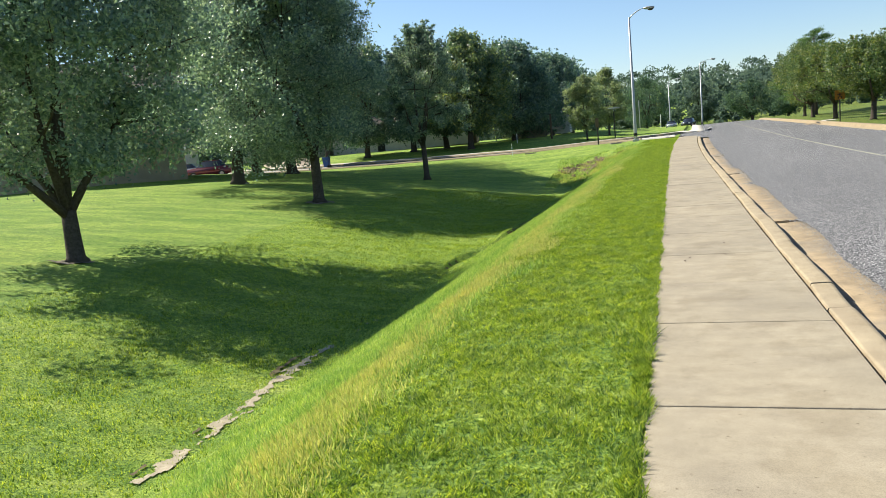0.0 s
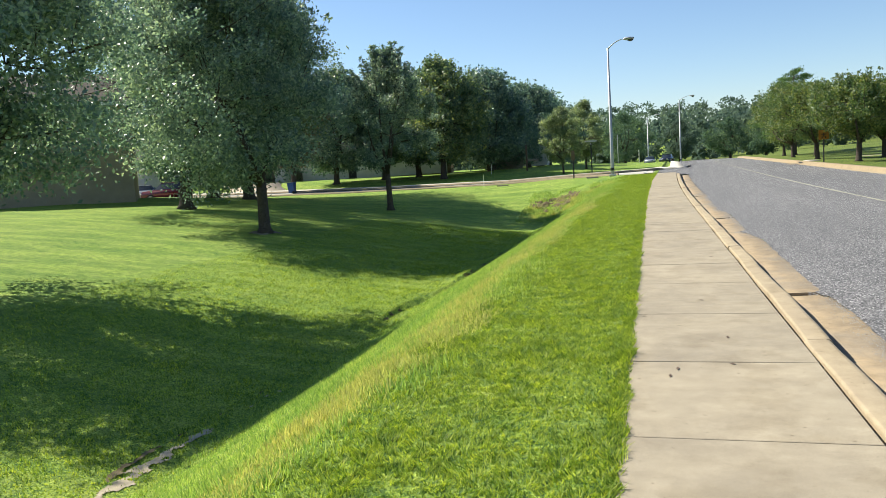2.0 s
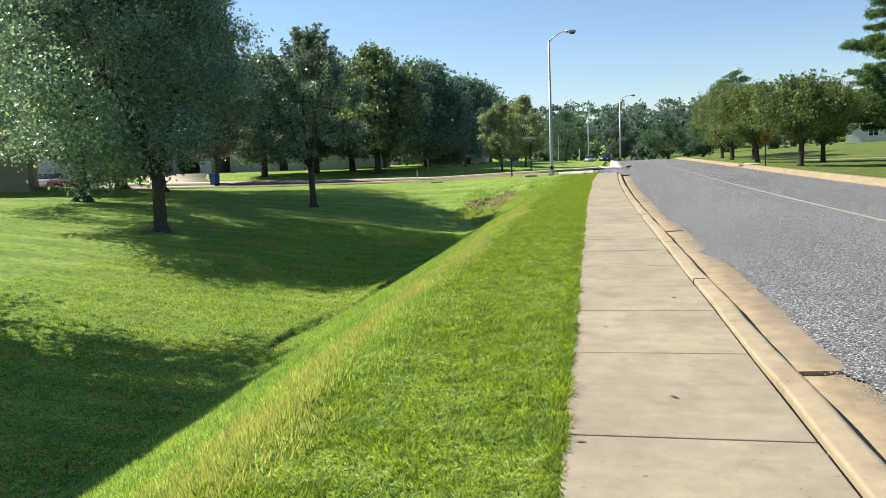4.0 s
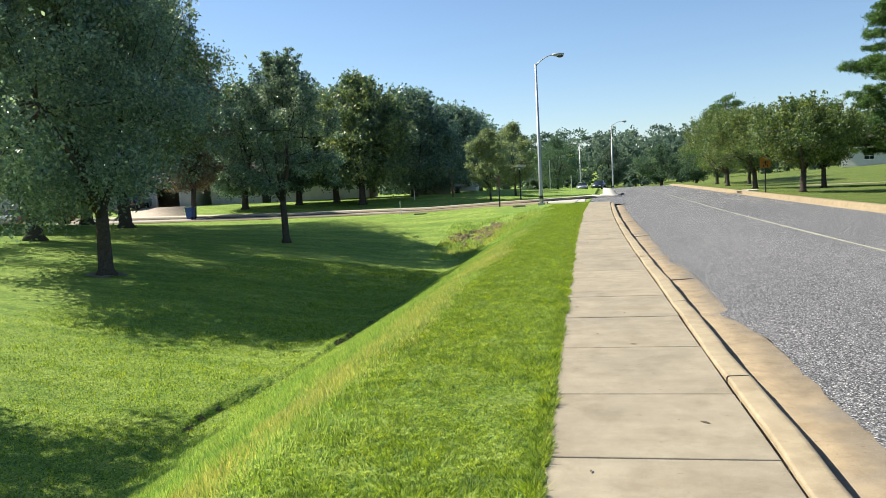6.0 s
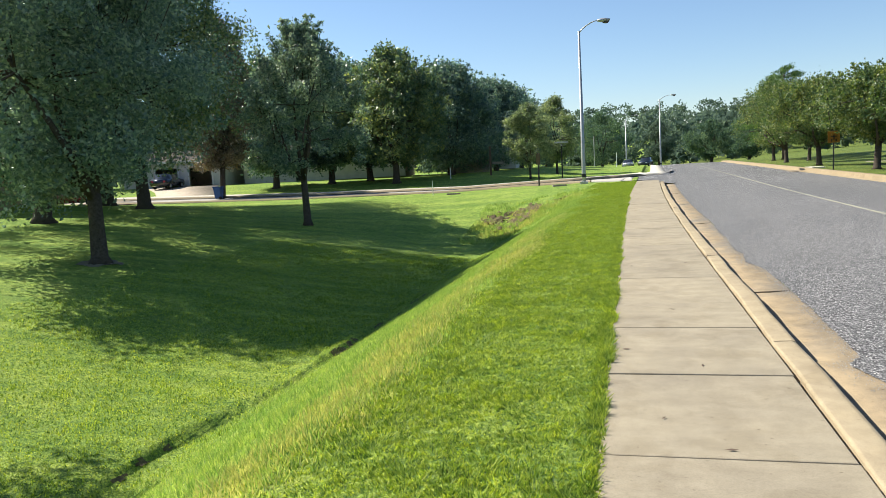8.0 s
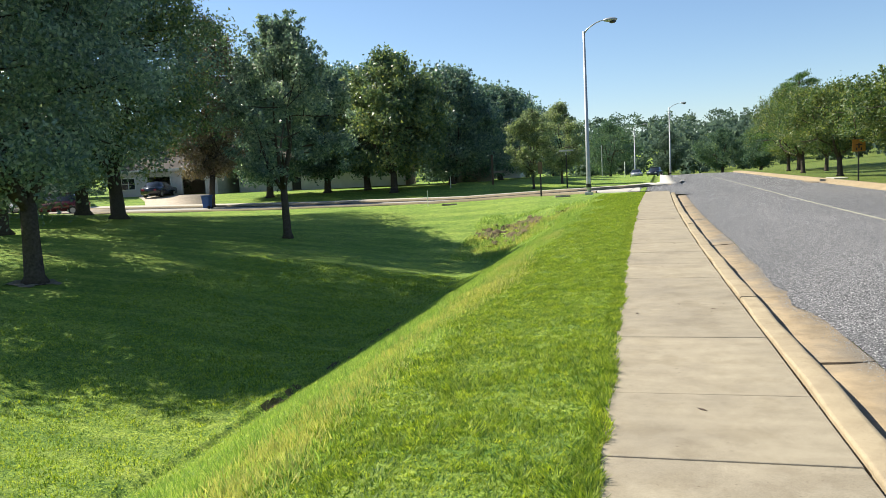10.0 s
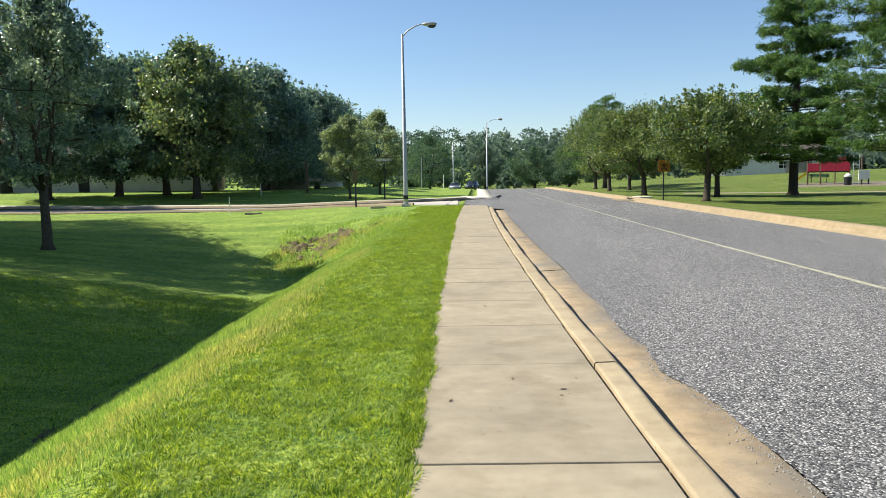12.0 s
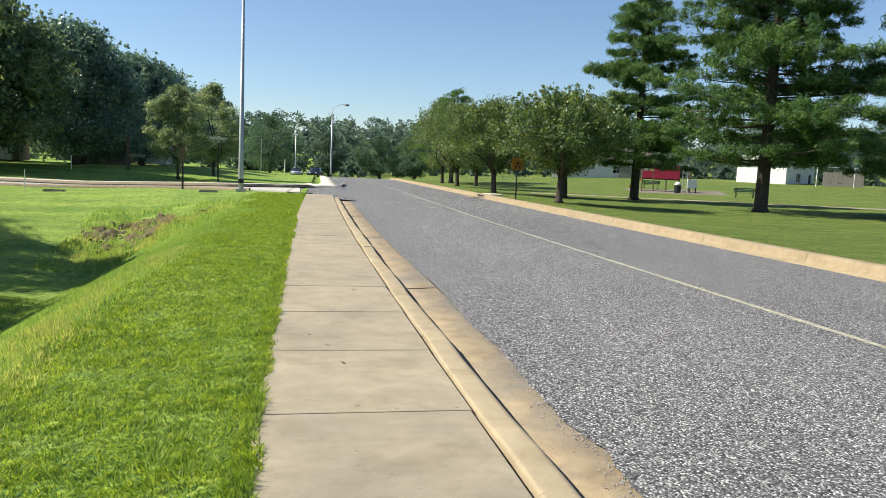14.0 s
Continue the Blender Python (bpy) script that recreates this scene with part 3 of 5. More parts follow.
# ---- trees ----
def leaf_cloud(centres, radii, count, size, nrng, slim=0.55, droop=0.0, single=False, even=False):
    """Folded-diamond leaves scattered round the centres: vertices and triangles."""
    c = np.asarray(centres)
    pick = nrng.integers(0, len(c), count)
    if even:
        load = np.asarray(radii) ** 1.7
        pick = nrng.choice(len(c), count, p=load / load.sum())
    off = nrng.normal(0, 1, (count, 3))
    off *= (np.abs(nrng.normal(0.75, 0.3, (count, 1))) / (np.linalg.norm(off, axis=1, keepdims=True) + 1e-6))
    p = c[pick] + off * np.asarray(radii)[pick][:, None] * np.array([1, 1, 0.75])
    a = nrng.normal(0, 1, (count, 3))
    a[:, 2] -= droop
    a /= np.linalg.norm(a, axis=1, keepdims=True)
    b = np.cross(a, nrng.normal(0, 1, (count, 3)))
    b /= np.linalg.norm(b, axis=1, keepdims=True) + 1e-6
    n = np.cross(a, b)
    s = size * nrng.uniform(0.6, 1.3, (count, 1))
    v = np.stack([p - a * s * 0.5, p + b * s * slim * 0.5 + n * s * 0.08, p + a * s * 0.5, p - b * s * slim * 0.5 + n * s * 0.08], 1).reshape(-1, 3)
    if single:
        v = v.reshape(-1, 4, 3)[:, :3].reshape(-1, 3)
        return v, np.arange(count * 3).reshape(-1, 3)
    i = np.arange(count)[:, None] * 4
    f = np.concatenate([i + [0, 1, 2], i + [0, 2, 3]], 1).reshape(-1, 3)
    return v, f


def broadleaf(x, y, height, width, base, trunk, leaf_mat, leaves, leaf, seed, label, fork=None, gaps=0.0, clumps=150, peak=0.42, group="", sink=0.05, blob=0.11, top=0.75, shift=(0, 0), shoots=0):
    """A tree: tapered trunk with limbs; a crown of single leaves in clumps, with gaps."""
    r, nr = random.Random(seed), np.random.default_rng(seed)
    z = float(ground_z(x, y))
    ob = thing("tree", label, "tree", (x, y, z - sink), group)
    bm = bmesh.new()
    fk = fork if fork else base * 0.9
    lean = (r.uniform(-0.03, 0.03) * height, r.uniform(-0.03, 0.03) * height)
    tube(bm, [(0, 0, 0), (0, 0, 0.12 * fk), (lean[0] * 0.2, lean[1] * 0.2, fk * 0.55), (lean[0] * 0.4, lean[1] * 0.4, fk)], [trunk * 1.75, trunk * 1.1, trunk * 0.95, trunk * 0.88], 10)
    centres, radii = [], []

    def prof(t):
        return max(0.05, math.sin(math.pi * min(1, max(0.0, t)) ** (math.log(0.5) / math.log(peak))) ** top)

    limbs = 6 if fork else 5
    tips = []
    for i in range(limbs):
        ang = 2 * math.pi * (i + r.uniform(-0.25, 0.25)) / limbs
        t = r.uniform(0.35, 0.95) if i else 0.98
        rad = (width / 2) * prof(t) * r.uniform(0.35, 0.75) * (1 if i else 0.15)
        end = Vector((shift[0] + rad * math.cos(ang), shift[1] + rad * math.sin(ang), base + t * (height - base) * 0.92))
        start = Vector((lean[0] * 0.4, lean[1] * 0.4, fk * r.uniform(0.86, 1.0)))
        mids = [start.lerp(end, q) + Vector((math.cos(ang), math.sin(ang), 0)) * rad * 0.35 * math.sin(math.pi * q) + Vector([r.gauss(0, 0.02 * height) for _ in range(3)]) * (1 if 0 < q < 1 else 0) for q in (0, 0.3, 0.6, 1)]
        tube(bm, mids, [trunk * 0.62, trunk * 0.42, trunk * 0.24, trunk * 0.05], 6)
        tips += [(mids[1].lerp(mids[2], r.random()), trunk * 0.22), (mids[2], trunk * 0.2), (mids[2].lerp(mids[3], r.random()), trunk * 0.14), (mids[3], trunk * 0.08)]
    for i in range(clumps):
        t = r.random() ** 0.9
        ang = r.uniform(0, 2 * math.pi)
        q = r.random() ** 0.45
        wob = 1 + 0.22 * math.sin(3 * ang + seed) * math.sin(5 * t + seed) + r.gauss(0, 0.13)
        if gaps and vnoise(ang * 1.6 + seed, t * 5, seed) > 0.5 - gaps:
            continue
        rad = width / 2 * prof(t) * q * wob
        p = Vector((lean[0] * t + shift[0] + rad * math.cos(ang), lean[1] * t + shift[1] + rad * math.sin(ang), base + t * (height - base) - 0.04 * height * q * q))
        centres.append(p)
        radii.append(width * blob * r.uniform(0.4, 1.25))
        if i % 3 == 0:
            s, tr = min(tips, key=lambda tp: (tp[0] - p).length)
            m = s.lerp(p, 0.5) + Vector((0, 0, -0.03 * (p - s).length))
            tube(bm, [s, m, p], [min(tr, 0.05), 0.02 + trunk * 0.04, 0.008], 4, False)
    # upright leafy shoots that break the outline
    for i in range(shoots):
        t, ang = r.uniform(0.45, 0.97), r.uniform(0, 2 * math.pi)
        rad = width / 2 * prof(t) * r.uniform(0.7, 1.0)
        p = Vector((lean[0] * t + shift[0] + rad * math.cos(ang), lean[1] * t + shift[1] + rad * math.sin(ang), base + t * (height - base)))
        out = Vector((math.cos(ang) * r.uniform(0.1, 0.7), math.sin(ang) * r.uniform(0.1, 0.7), 1.0)).normalized() * width * r.uniform(0.08, 0.15)
        tube(bm, [p - out, p + out], [0.02, 0.006], 4, False)
        for k in range(4):
            centres.append(p + out * (k - 1) / 2.2)
            radii.append(width * 0.045 * (1.25 - k * 0.24))
    part("trunk", bm, M_BARK, ob, "dark rough bark trunk and limbs", smooth=True)
    v, f = leaf_cloud([tuple(c) for c in centres], radii, leaves, leaf, nr, slim=1.0 if leaf > 0.15 else 0.55, single=leaf > 0.15, even=True)
    crown = from_arrays("crown", v, f, leaf_mat, ob)
    crown["kind"] = "stuff"
    return ob


PEAR = "ornamental pear tree with dense glossy green leaves on the lawn"
# lawn trees beside the ditch
broadleaf(-16.0, 16.75, 9.9, 8.8, 2.7, 0.23, M_LEAF, 92000, 0.14, 11, PEAR, fork=1.5, clumps=230, peak=0.42, gaps=0.15, shift=(0.1, 0.45), shoots=50)
broadleaf(-15.9, 31.9, 13.0, 9.1, 2.5, 0.24, M_LEAF, 115000, 0.15, 12, PEAR, clumps=300, peak=0.34, gaps=0.07, shift=(-1.4, 0.2), shoots=80, top=0.6)
broadleaf(-14.85, 45.2, 9.4, 6.0, 2.7, 0.17, M_LEAF, 37000, 0.145, 13, "slender open-crowned young tree on the lawn", gaps=0.24, clumps=140, peak=0.36, blob=0.085, shoots=70, shift=(0.3, 0))
# shade trees by the driveway
for i, (x, y, h, w, m) in enumerate([(-25.4, 40.15, 19.0, 12.5, M_LEAF_DARK), (-26.3, 48.7, 15.5, 12.5, M_LEAF_YELLOW), (-30.9, 51.5, 17.0, 15.0, M_LEAF_DARK), (-32.8, 68.1, 14.6, 7.0, M_LEAF_RED)]):
    broadleaf(x, y, h, w, 2.9, 0.36 if i < 3 else 0.24, m, 64000, 0.21, 20 + i, ("large shade tree over the dark lawn", "large shade tree with yellowing top leaves", "large shade tree over the dark lawn", "thin reddish-leaved tree beside the driveway")[i], clumps=210, gaps=0.05 if i < 3 else 0.2, shoots=40)
# dark row behind the side street
for i, (x, y, h, w, m) in enumerate([(-19.8, 75.5, 11.6, 9.4, M_LEAF_YELLOW), (-16.8, 84, 10.6, 10, M_LEAF_DARK), (-18.5, 92, 11.0, 11.5, M_LEAF_DARK), (-14.8, 99, 10.4, 10, M_LEAF_DARK), (-15, 112, 10.8, 11, M_LEAF_DARK), (-15.5, 126, 11.2, 11.5, M_LEAF_DARK), (-30, 92, 13, 12, M_LEAF_DARK), (-40, 96, 13, 12, M_LEAF_DARK), (-52, 92, 14, 12, M_LEAF_DARK), (-62, 84, 14, 13, M_LEAF_DARK), (-70, 70, 15, 13, M_LEAF_DARK), (-23.5, 79.0, 10.6, 8.5, M_LEAF_DARK), (-31.5, 75.5, 11.5, 9.5, M_LEAF_DARK), (-27.0, 78.0, 10.8, 8.5, M_LEAF_DARK)]):
    close = y < 100 and x > -32 and i != 6
    broadleaf(x, y, h, w, 1.3 if y > 83 else 2.0, 0.3, m, 38000 if close else 13000, 0.3 if close else 0.46, 40 + i, "tall dense dark green shade tree" if m is M_LEAF_DARK else "tall maple whose top is turning yellow", clumps=190, peak=0.4, top=0.6, shoots=70 if close else 0)
for i, (x, y, h, w) in enumerate([(72, 116, 11, 12), (50, 136, 11, 12), (84, 104, 11, 12)]):
    broadleaf(x, y, h, w, 1.4, 0.3, M_LEAF_DARK, 9000, 0.42, 55 + i, "dark green tree behind the houses", clumps=110)
# small pair behind the corner
broadleaf(-7.6, 73.5, 6.3, 4.4, 1.4, 0.09, M_LEAF_PALE, 24000, 0.155, 60, "small pale green street tree near the corner", clumps=90)
broadleaf(-6.0, 80.0, 6.8, 4.8, 1.6, 0.10, M_LEAF_PALE, 20000, 0.155, 61, "small pale green street tree near the corner", clumps=90)
# cherries along the far verge
CHERRY = "cherry tree with bronze-green leaves and forked dark trunk"
for i, (x, y, h, w) in enumerate([(12.9, 55.7, 5.1, 6.6), (17.4, 67.0, 5.3, 6.0), (13.2, 69.2, 5.8, 6.8), (14.0, 84.5, 7.0, 7.2), (17.5, 92, 7.3, 7.5), (15.5, 99, 8.4, 8.0)]):
    broadleaf(x, y, h, w, 2.05, 0.17, M_LEAF_CHERRY, 34000 if y < 75 else 20000, 0.155, 70 + i, CHERRY, fork=1.45, clumps=140, peak=0.45, shoots=60, group="cherry trees along the verge")


def pine(x, y, height, width, seed, trunk=0.25, needles=45000, base=2.0):
    """A pine: straight trunk, whorls of level limbs, tufts of needles in tiers."""
    r, nr = random.Random(seed), np.random.default_rng(seed)
    z = float(ground_z(x, y))
    ob = thing("pine_tree", "tall pine with layered soft green needle branches", "tree", (x, y, z - 0.05))
    bm = bmesh.new()
    tube(bm, [(0, 0, 0), (0, 0, 0.3), (0.05, 0, height * 0.5), (0, 0.05, height * 0.98)], [trunk * 1.5, trunk * 1.05, trunk * 0.7, 0.03], 10)
    cs, rs = [], []
    zz = base
    while zz < height * 0.97:
        t = (zz - base) / (height - base)
        reach = width / 2 * (1 - t) ** 0.55 * (0.75 + 0.25 * min(1, t * 6)) + 0.25
        for k in range(r.randint(4, 6)):
            ang = r.uniform(0, 2 * math.pi)
            ln = reach * r.uniform(0.55, 1.12)
            d = Vector((math.cos(ang), math.sin(ang), 0))
            p0 = Vector((0, 0, zz + r.uniform(-0.2, 0.2)))
            lift = r.uniform(-0.05, 0.16) * ln
            pts = [p0, p0 + d * ln * 0.5 + Vector((0, 0, lift * 0.2)), p0 + d * ln + Vector((0, 0, lift))]
            tube(bm, pts, [0.05 * (1 - t) + 0.012, 0.03 * (1 - t) + 0.008, 0.006], 4, False)
            side = Vector((-d.y, d.x, 0))
            m = max(3, int(ln * 3.2))
            for j in range(m):
                q = 0.25 + 0.75 * (j + r.random()) / m
                wide = 0.28 * ln * math.sin(math.pi * min(1, q * 0.92)) + 0.1
                cs.append(tuple(pts[0].lerp(pts[2], q) + side * r.uniform(-wide, wide) + Vector((0, 0, r.uniform(0, 0.14)))))
                rs.append(r.uniform(0.22, 0.42))
        zz += r.uniform(0.38, 0.62) * (1 - 0.35 * t)
    part("trunk", bm, M_BARK, ob, "straight dark trunk with level limbs", smooth=True)
    cs = np.array(cs)
    v, f = leaf_cloud(cs, np.array(rs), needles, 0.3, nr, slim=0.24, single=True)
    crown = from_arrays("crown", v, f, M_NEEDLE, ob)
    crown["kind"] = "stuff"
    return ob


pine(24.2, 56.0, 18.0, 14.0, 81, 0.34, 190000, 2.6)
pine(23.0, 68.5, 14.4, 10.0, 82, 0.29, 115000, 2.3)
pine(31.5, 53.5, 13.0, 11.5, 83, 0.25, 66000, 2.4)
pine(17.5, 104.0, 10.6, 11.0, 84, 0.25, 34000)
pine(47.0, 66.0, 12.0, 10.0, 85, 0.25, 30000, 2.6)
pine(66.0, 92.0, 12.0, 11.0, 86, 0.25, 22000, 1.6)


# ---- far woods ----
def woods(name, spots, leaf_mat, per, leaf, seed, label):
    nr = np.random.default_rng(seed)
    vs, fs, n = [], [], 0
    for x, y, z, h, w in spots:
        m = 26
        t = nr.random(m) ** 0.8
        ang, q = nr.uniform(0, 2 * math.pi, m), nr.random(m) ** 0.5
        rad = w / 2 * np.sin(np.pi * np.clip(t, 0.02, 1) ** 0.75) ** 0.6 * q
        c = np.c_[x + rad * np.cos(ang), y + rad * np.sin(ang), z + 0.06 * h + t * h * 0.86]
        v, f = leaf_cloud(c, w * nr.uniform(0.09, 0.17, m), per, leaf, nr, slim=1.1, single=True)
        vs.append(v)
        fs.append(f + n)
        n += len(v)
    ob = from_arrays(name, np.concatenate(vs), np.concatenate(fs), leaf_mat)
    return tagged(ob, label, "woods", kind="stuff")


wr = random.Random(9)
spots = []
for row, (dist, lift, high) in enumerate([(190, 0, 6), (207, 0, 11), (240, 4, 13), (285, 8.5, 13), (330, 13, 13), (385, 16, 13)]):
    a = -95.0
    while a < 62:
        t = radians(a)
        h = high * wr.uniform(0.75, 1.2)
        spots.append((dist * math.sin(t) + wr.uniform(-4, 4), 20 + dist * math.cos(t) + wr.uniform(-6, 6), float(ground_z(dist * math.sin(t), 20 + dist * math.cos(t))) - 0.8 + 1.0 * math.sin(a * 0.11 + row), h, h * wr.uniform(0.95, 1.25)))
        a += 470.0 / dist * wr.uniform(0.75, 1.15)
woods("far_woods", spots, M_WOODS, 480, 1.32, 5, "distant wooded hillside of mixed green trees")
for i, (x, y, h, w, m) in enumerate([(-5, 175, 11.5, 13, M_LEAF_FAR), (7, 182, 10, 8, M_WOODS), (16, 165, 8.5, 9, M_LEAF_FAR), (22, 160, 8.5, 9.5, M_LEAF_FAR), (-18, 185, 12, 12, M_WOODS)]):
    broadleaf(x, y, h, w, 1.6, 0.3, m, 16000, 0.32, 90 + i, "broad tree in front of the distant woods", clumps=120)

# ---- street lamps ----
def street_lamp(x, y, height, reach=1.6, yaw=0.0):
    z = float(ground_z(x, y))
    ob = thing("street_lamp", "tall grey metal street lamp with a curved arm", "street lamp", (x, y, z - 0.02), "street lamps along the road")
    ob.rotation_euler.z = yaw
    bm = boxed(-0.22, 0.22, -0.22, 0.22, 0, 0.16, bevel=0.02)
    part("base_plate", bm, M_GALV, ob)
    bm = tube(bmesh.new(), [(0, 0, 0.15), (0, 0, 0.5), (0, 0, height)], [0.13, 0.125, 0.062], 14)
    part("pole", bm, M_GALV, ob, smooth=True)
    bm = tube(bmesh.new(), [(0, 0, 0.42), (0, 0, 0.62)], [0.139, 0.137], 14)
    part("band", bm, M_DARK, ob, "dark band round the foot of the pole")
    pts = [(0.05 * 0, 0, height - 0.12)] + [(reach * q, 0, height - 0.12 + 0.62 * math.sin(q * math.pi / 2) ** 0.8) for q in (0.15, 0.35, 0.6, 0.8, 1.0)]
    part("arm", tube(bmesh.new(), pts, [0.045, 0.042, 0.038, 0.034, 0.031, 0.03], 8), M_GALV, ob, smooth=True)
    bm = bmesh.new()
    bmesh.ops.create_uvsphere(bm, u_segments=14, v_segments=8, radius=1.0)
    for v in bm.verts:
        zz = v.co.z * (0.10 if v.co.z > 0 else 0.13)
        v.co = Vector((reach + 0.28 + v.co.x * 0.40, v.co.y * 0.17 * (1 + 0.25 * v.co.x), height + 0.50 + zz))
    head = part("lamp_head", bm, M_GALV, ob, smooth=True)
    bm = bmesh.new()
    bmesh.ops.create_uvsphere(bm, u_segments=12, v_segments=6, radius=1.0)
    for v in bm.verts:
        v.co = Vector((reach + 0.40 + v.co.x * 0.22, v.co.y * 0.14, height + 0.42 + min(v.co.z, 0.1) * 0.14))
    part("lens", bm, M_GLASS, head, "clear glass lens", smooth=True)
    return ob


street_lamp(-2.37, 57.43, 8.95, 1.15)
street_lamp(4.8, 123.4, 9.6)
street_lamp(0.0, 155.0, 9.2)


# ---- houses ----
def wall_boxes(length, height, holes):
    """The stretches of a wall along x round its openings (x0, x1, z0, z1)."""
    x, out = 0.0, []
    for x0, x1, z0, z1 in sorted(holes):
        if x0 > x:
            out.append((x, x0, 0, height))
        if z0 > 0.01:
            out.append((x0, x1, 0, z0))
        if z1 < height - 0.01:
            out.append((x0, x1, z1, height))
        x = x1
    if x < length:
        out.append((x, length, 0, height))
    return out


def window(parent, x0, x1, z0, z1, thick):
    bm = bmesh.new()
    w = 0.08
    rings = []
    for yy in (-0.03, thick * 0.6):
        for k in (w, 0.0):
            rings.append([bm.verts.new((px, yy, pz)) for px, pz in ((x0 - k, z0 - k), (x1 + k, z0 - k), (x1 + k, z1 + k), (x0 - k, z1 + k))])
    fo, fi, bo, bi = rings
    for i in range(4):
        j = (i + 1) % 4
        for q in ((fo[i], fo[j], fi[j], fi[i]), (bo[j], bo[i], bi[i], bi[j]), (fo[j], fo[i], bo[i], bo[j]), (fi[i], fi[j], bi[j], bi[i])):
            bm.faces.new(q)
    win = part("window", bm, M_TRIM, parent, "white framed window")
    part("window_sill", boxed(x0 - w, x1 + w, -0.08, -0.031, z0 - w, z0 - w + 0.04), M_TRIM, win)
    part("muntin", boxed((x0 + x1) / 2 - 0.025, (x0 + x1) / 2 + 0.025, 0.0, 0.06, z0, z1), M_TRIM, win)
    part("muntin", boxed(x0, x1, 0.005, 0.058, (z0 + z1) / 2 - 0.02, (z0 + z1) / 2 + 0.02), M_TRIM, win)
    part("pane", boxed(x0, x1, 0.065, 0.085, z0, z1), M_GLASS, win, "dark reflecting glass")


def house(x, y, yaw, length, depth, height, ridge, walls, windows, doors, garages, label, z=None, roof_mat=None, hip=False):
    z = float(ground_z(x, y)) if z is None else z
    ob = thing("house", label, "house", (x, y, z - 0.1))
    ob.rotation_euler.z = radians(yaw)
    holes = [(a, b, c, d) for a, b, c, d in windows] + [(a, b, 0.0, d) for a, b, d in doors + garages]
    for piece in wall_boxes(length, height, holes):
        part("wall", boxed(piece[0], piece[1], 0, 0.2, piece[2], piece[3]), walls, ob)
    part("wall", boxed(0, length, depth - 0.2, depth, 0, height), walls, ob)
    part("wall", boxed(0, 0.2, 0.203, depth - 0.203, 0, height), walls, ob)
    part("wall", boxed(length - 0.2, length, 0.203, depth - 0.203, 0, height), walls, ob)
    # siding boards
    zz = 0.2
    while zz < height:
        for a, b in [(0, length)]:
            cuts = sorted((h[0] - 0.1, h[1] + 0.1) for h in holes if h[2] - 0.1 < zz < h[3] + 0.1)
            p = a
            for c0, c1 in cuts + [(b, b)]:
                if c0 - p > 0.05 and walls is not M_TAN:
                    part("siding_board", boxed(p, c0, -0.014, -0.002, zz - 0.17, zz - 0.02), walls, ob)
                p = max(p, c1)
        zz += 0.2
    part("floor", boxed(0.2, length - 0.2, 0.2, depth - 0.2, 0.02, 0.1), M_GREYWOOD, ob)
    # roof with eaves
    bm = bmesh.new()
    e = 0.45
    inset = depth * 0.45 if hip else 0.0
    a = [bm.verts.new(p) for p in ((-e, -e, height), (length + e, -e, height), (length + e, depth + e, height), (-e, depth + e, height), (-e + inset, depth / 2, height + ridge), (length + e - inset, depth / 2, height + ridge))]
    b = [bm.verts.new(v.co + Vector((0, 0, 0.18))) for v in a]
    for q in ((0, 1, 5, 4), (2, 3, 4, 5), (0, 4, 3), (1, 2, 5)):
        bm.faces.new([b[i] for i in q])
        bm.faces.new([a[i] for i in reversed(q)])
    for i, j in ((0, 1), (1, 2), (2, 3), (3, 0)):
        bm.faces.new((a[i], a[j], b[j], b[i]))
    part("roof", bm, roof_mat or M_ROOF, ob, "brown shingle roof")
    bm = boxed(-e - 0.02, length + e + 0.02, -e - 0.06, -e - 0.01, height - 0.02, height + 0.2)
    part("fascia", bm, M_TRIM, ob, "white fascia board")
    for a0, b0, c0, d0 in windows:
        window(ob, a0, b0, c0, d0, 0.2)
    for a0, b0, d0 in doors:
        part("door", boxed(a0 + 0.04, b0 - 0.04, 0.08, 0.13, 0.1, d0 - 0.03), M_DARK, ob, "dark front door")
    for a0, b0, d0 in garages:
        part("garage_door_frame", boxed(a0 - 0.15, a0 - 0.01, -0.05, 0.0, 0, d0 + 0.15), M_TRIM, ob)
        part("garage_door_frame", boxed(b0 + 0.01, b0 + 0.15, -0.05, 0.0, 0, d0 + 0.15), M_TRIM, ob)
        part("garage_door", boxed(a0, b0, 0.25, 2.2, d0 - 0.06, d0), M_TRIM, ob, "raised garage door")
    return ob


WHITE = "single-storey white-sided house behind shade trees"
house(-52.0, 81.0, 9.5, 11.0, 9.0, 2.7, 2.3, M_SIDING, [(0.8, 2.2, 1.0, 2.1)], [], [(3.6, 6.0, 2.2), (7.3, 9.7, 2.2)], "white-sided house with two open garage bays", z=0.75)
house(-40.3, 85.6, 12.0, 17.5, 9.0, 2.7, 2.4, M_SIDING, [(8.0, 9.0, 1.1, 2.2), (9.2, 10.2, 1.1, 2.2), (2.4, 3.4, 1.1, 2.1)], [(5.6, 6.6, 2.1)], [], WHITE, z=0.75)
house(-26.5, 89.6, 12.0, 3.6, 8.0, 2.8, 1.6, M_TAN, [], [], [], "low brown annex beside a white house", z=0.72)
house(-21.5, 98.5, 5.0, 9.0, 8.0, 2.7, 2.2, M_SIDING, [(2.2, 3.2, 1.0, 2.1)], [], [], WHITE, z=0.8)
house(-44.6, 36.1, 36.0, 15.0, 8.0, 6.4, 2.4, M_TAN, [], [], [], "large tan house side wall standing in shade", z=0.45)
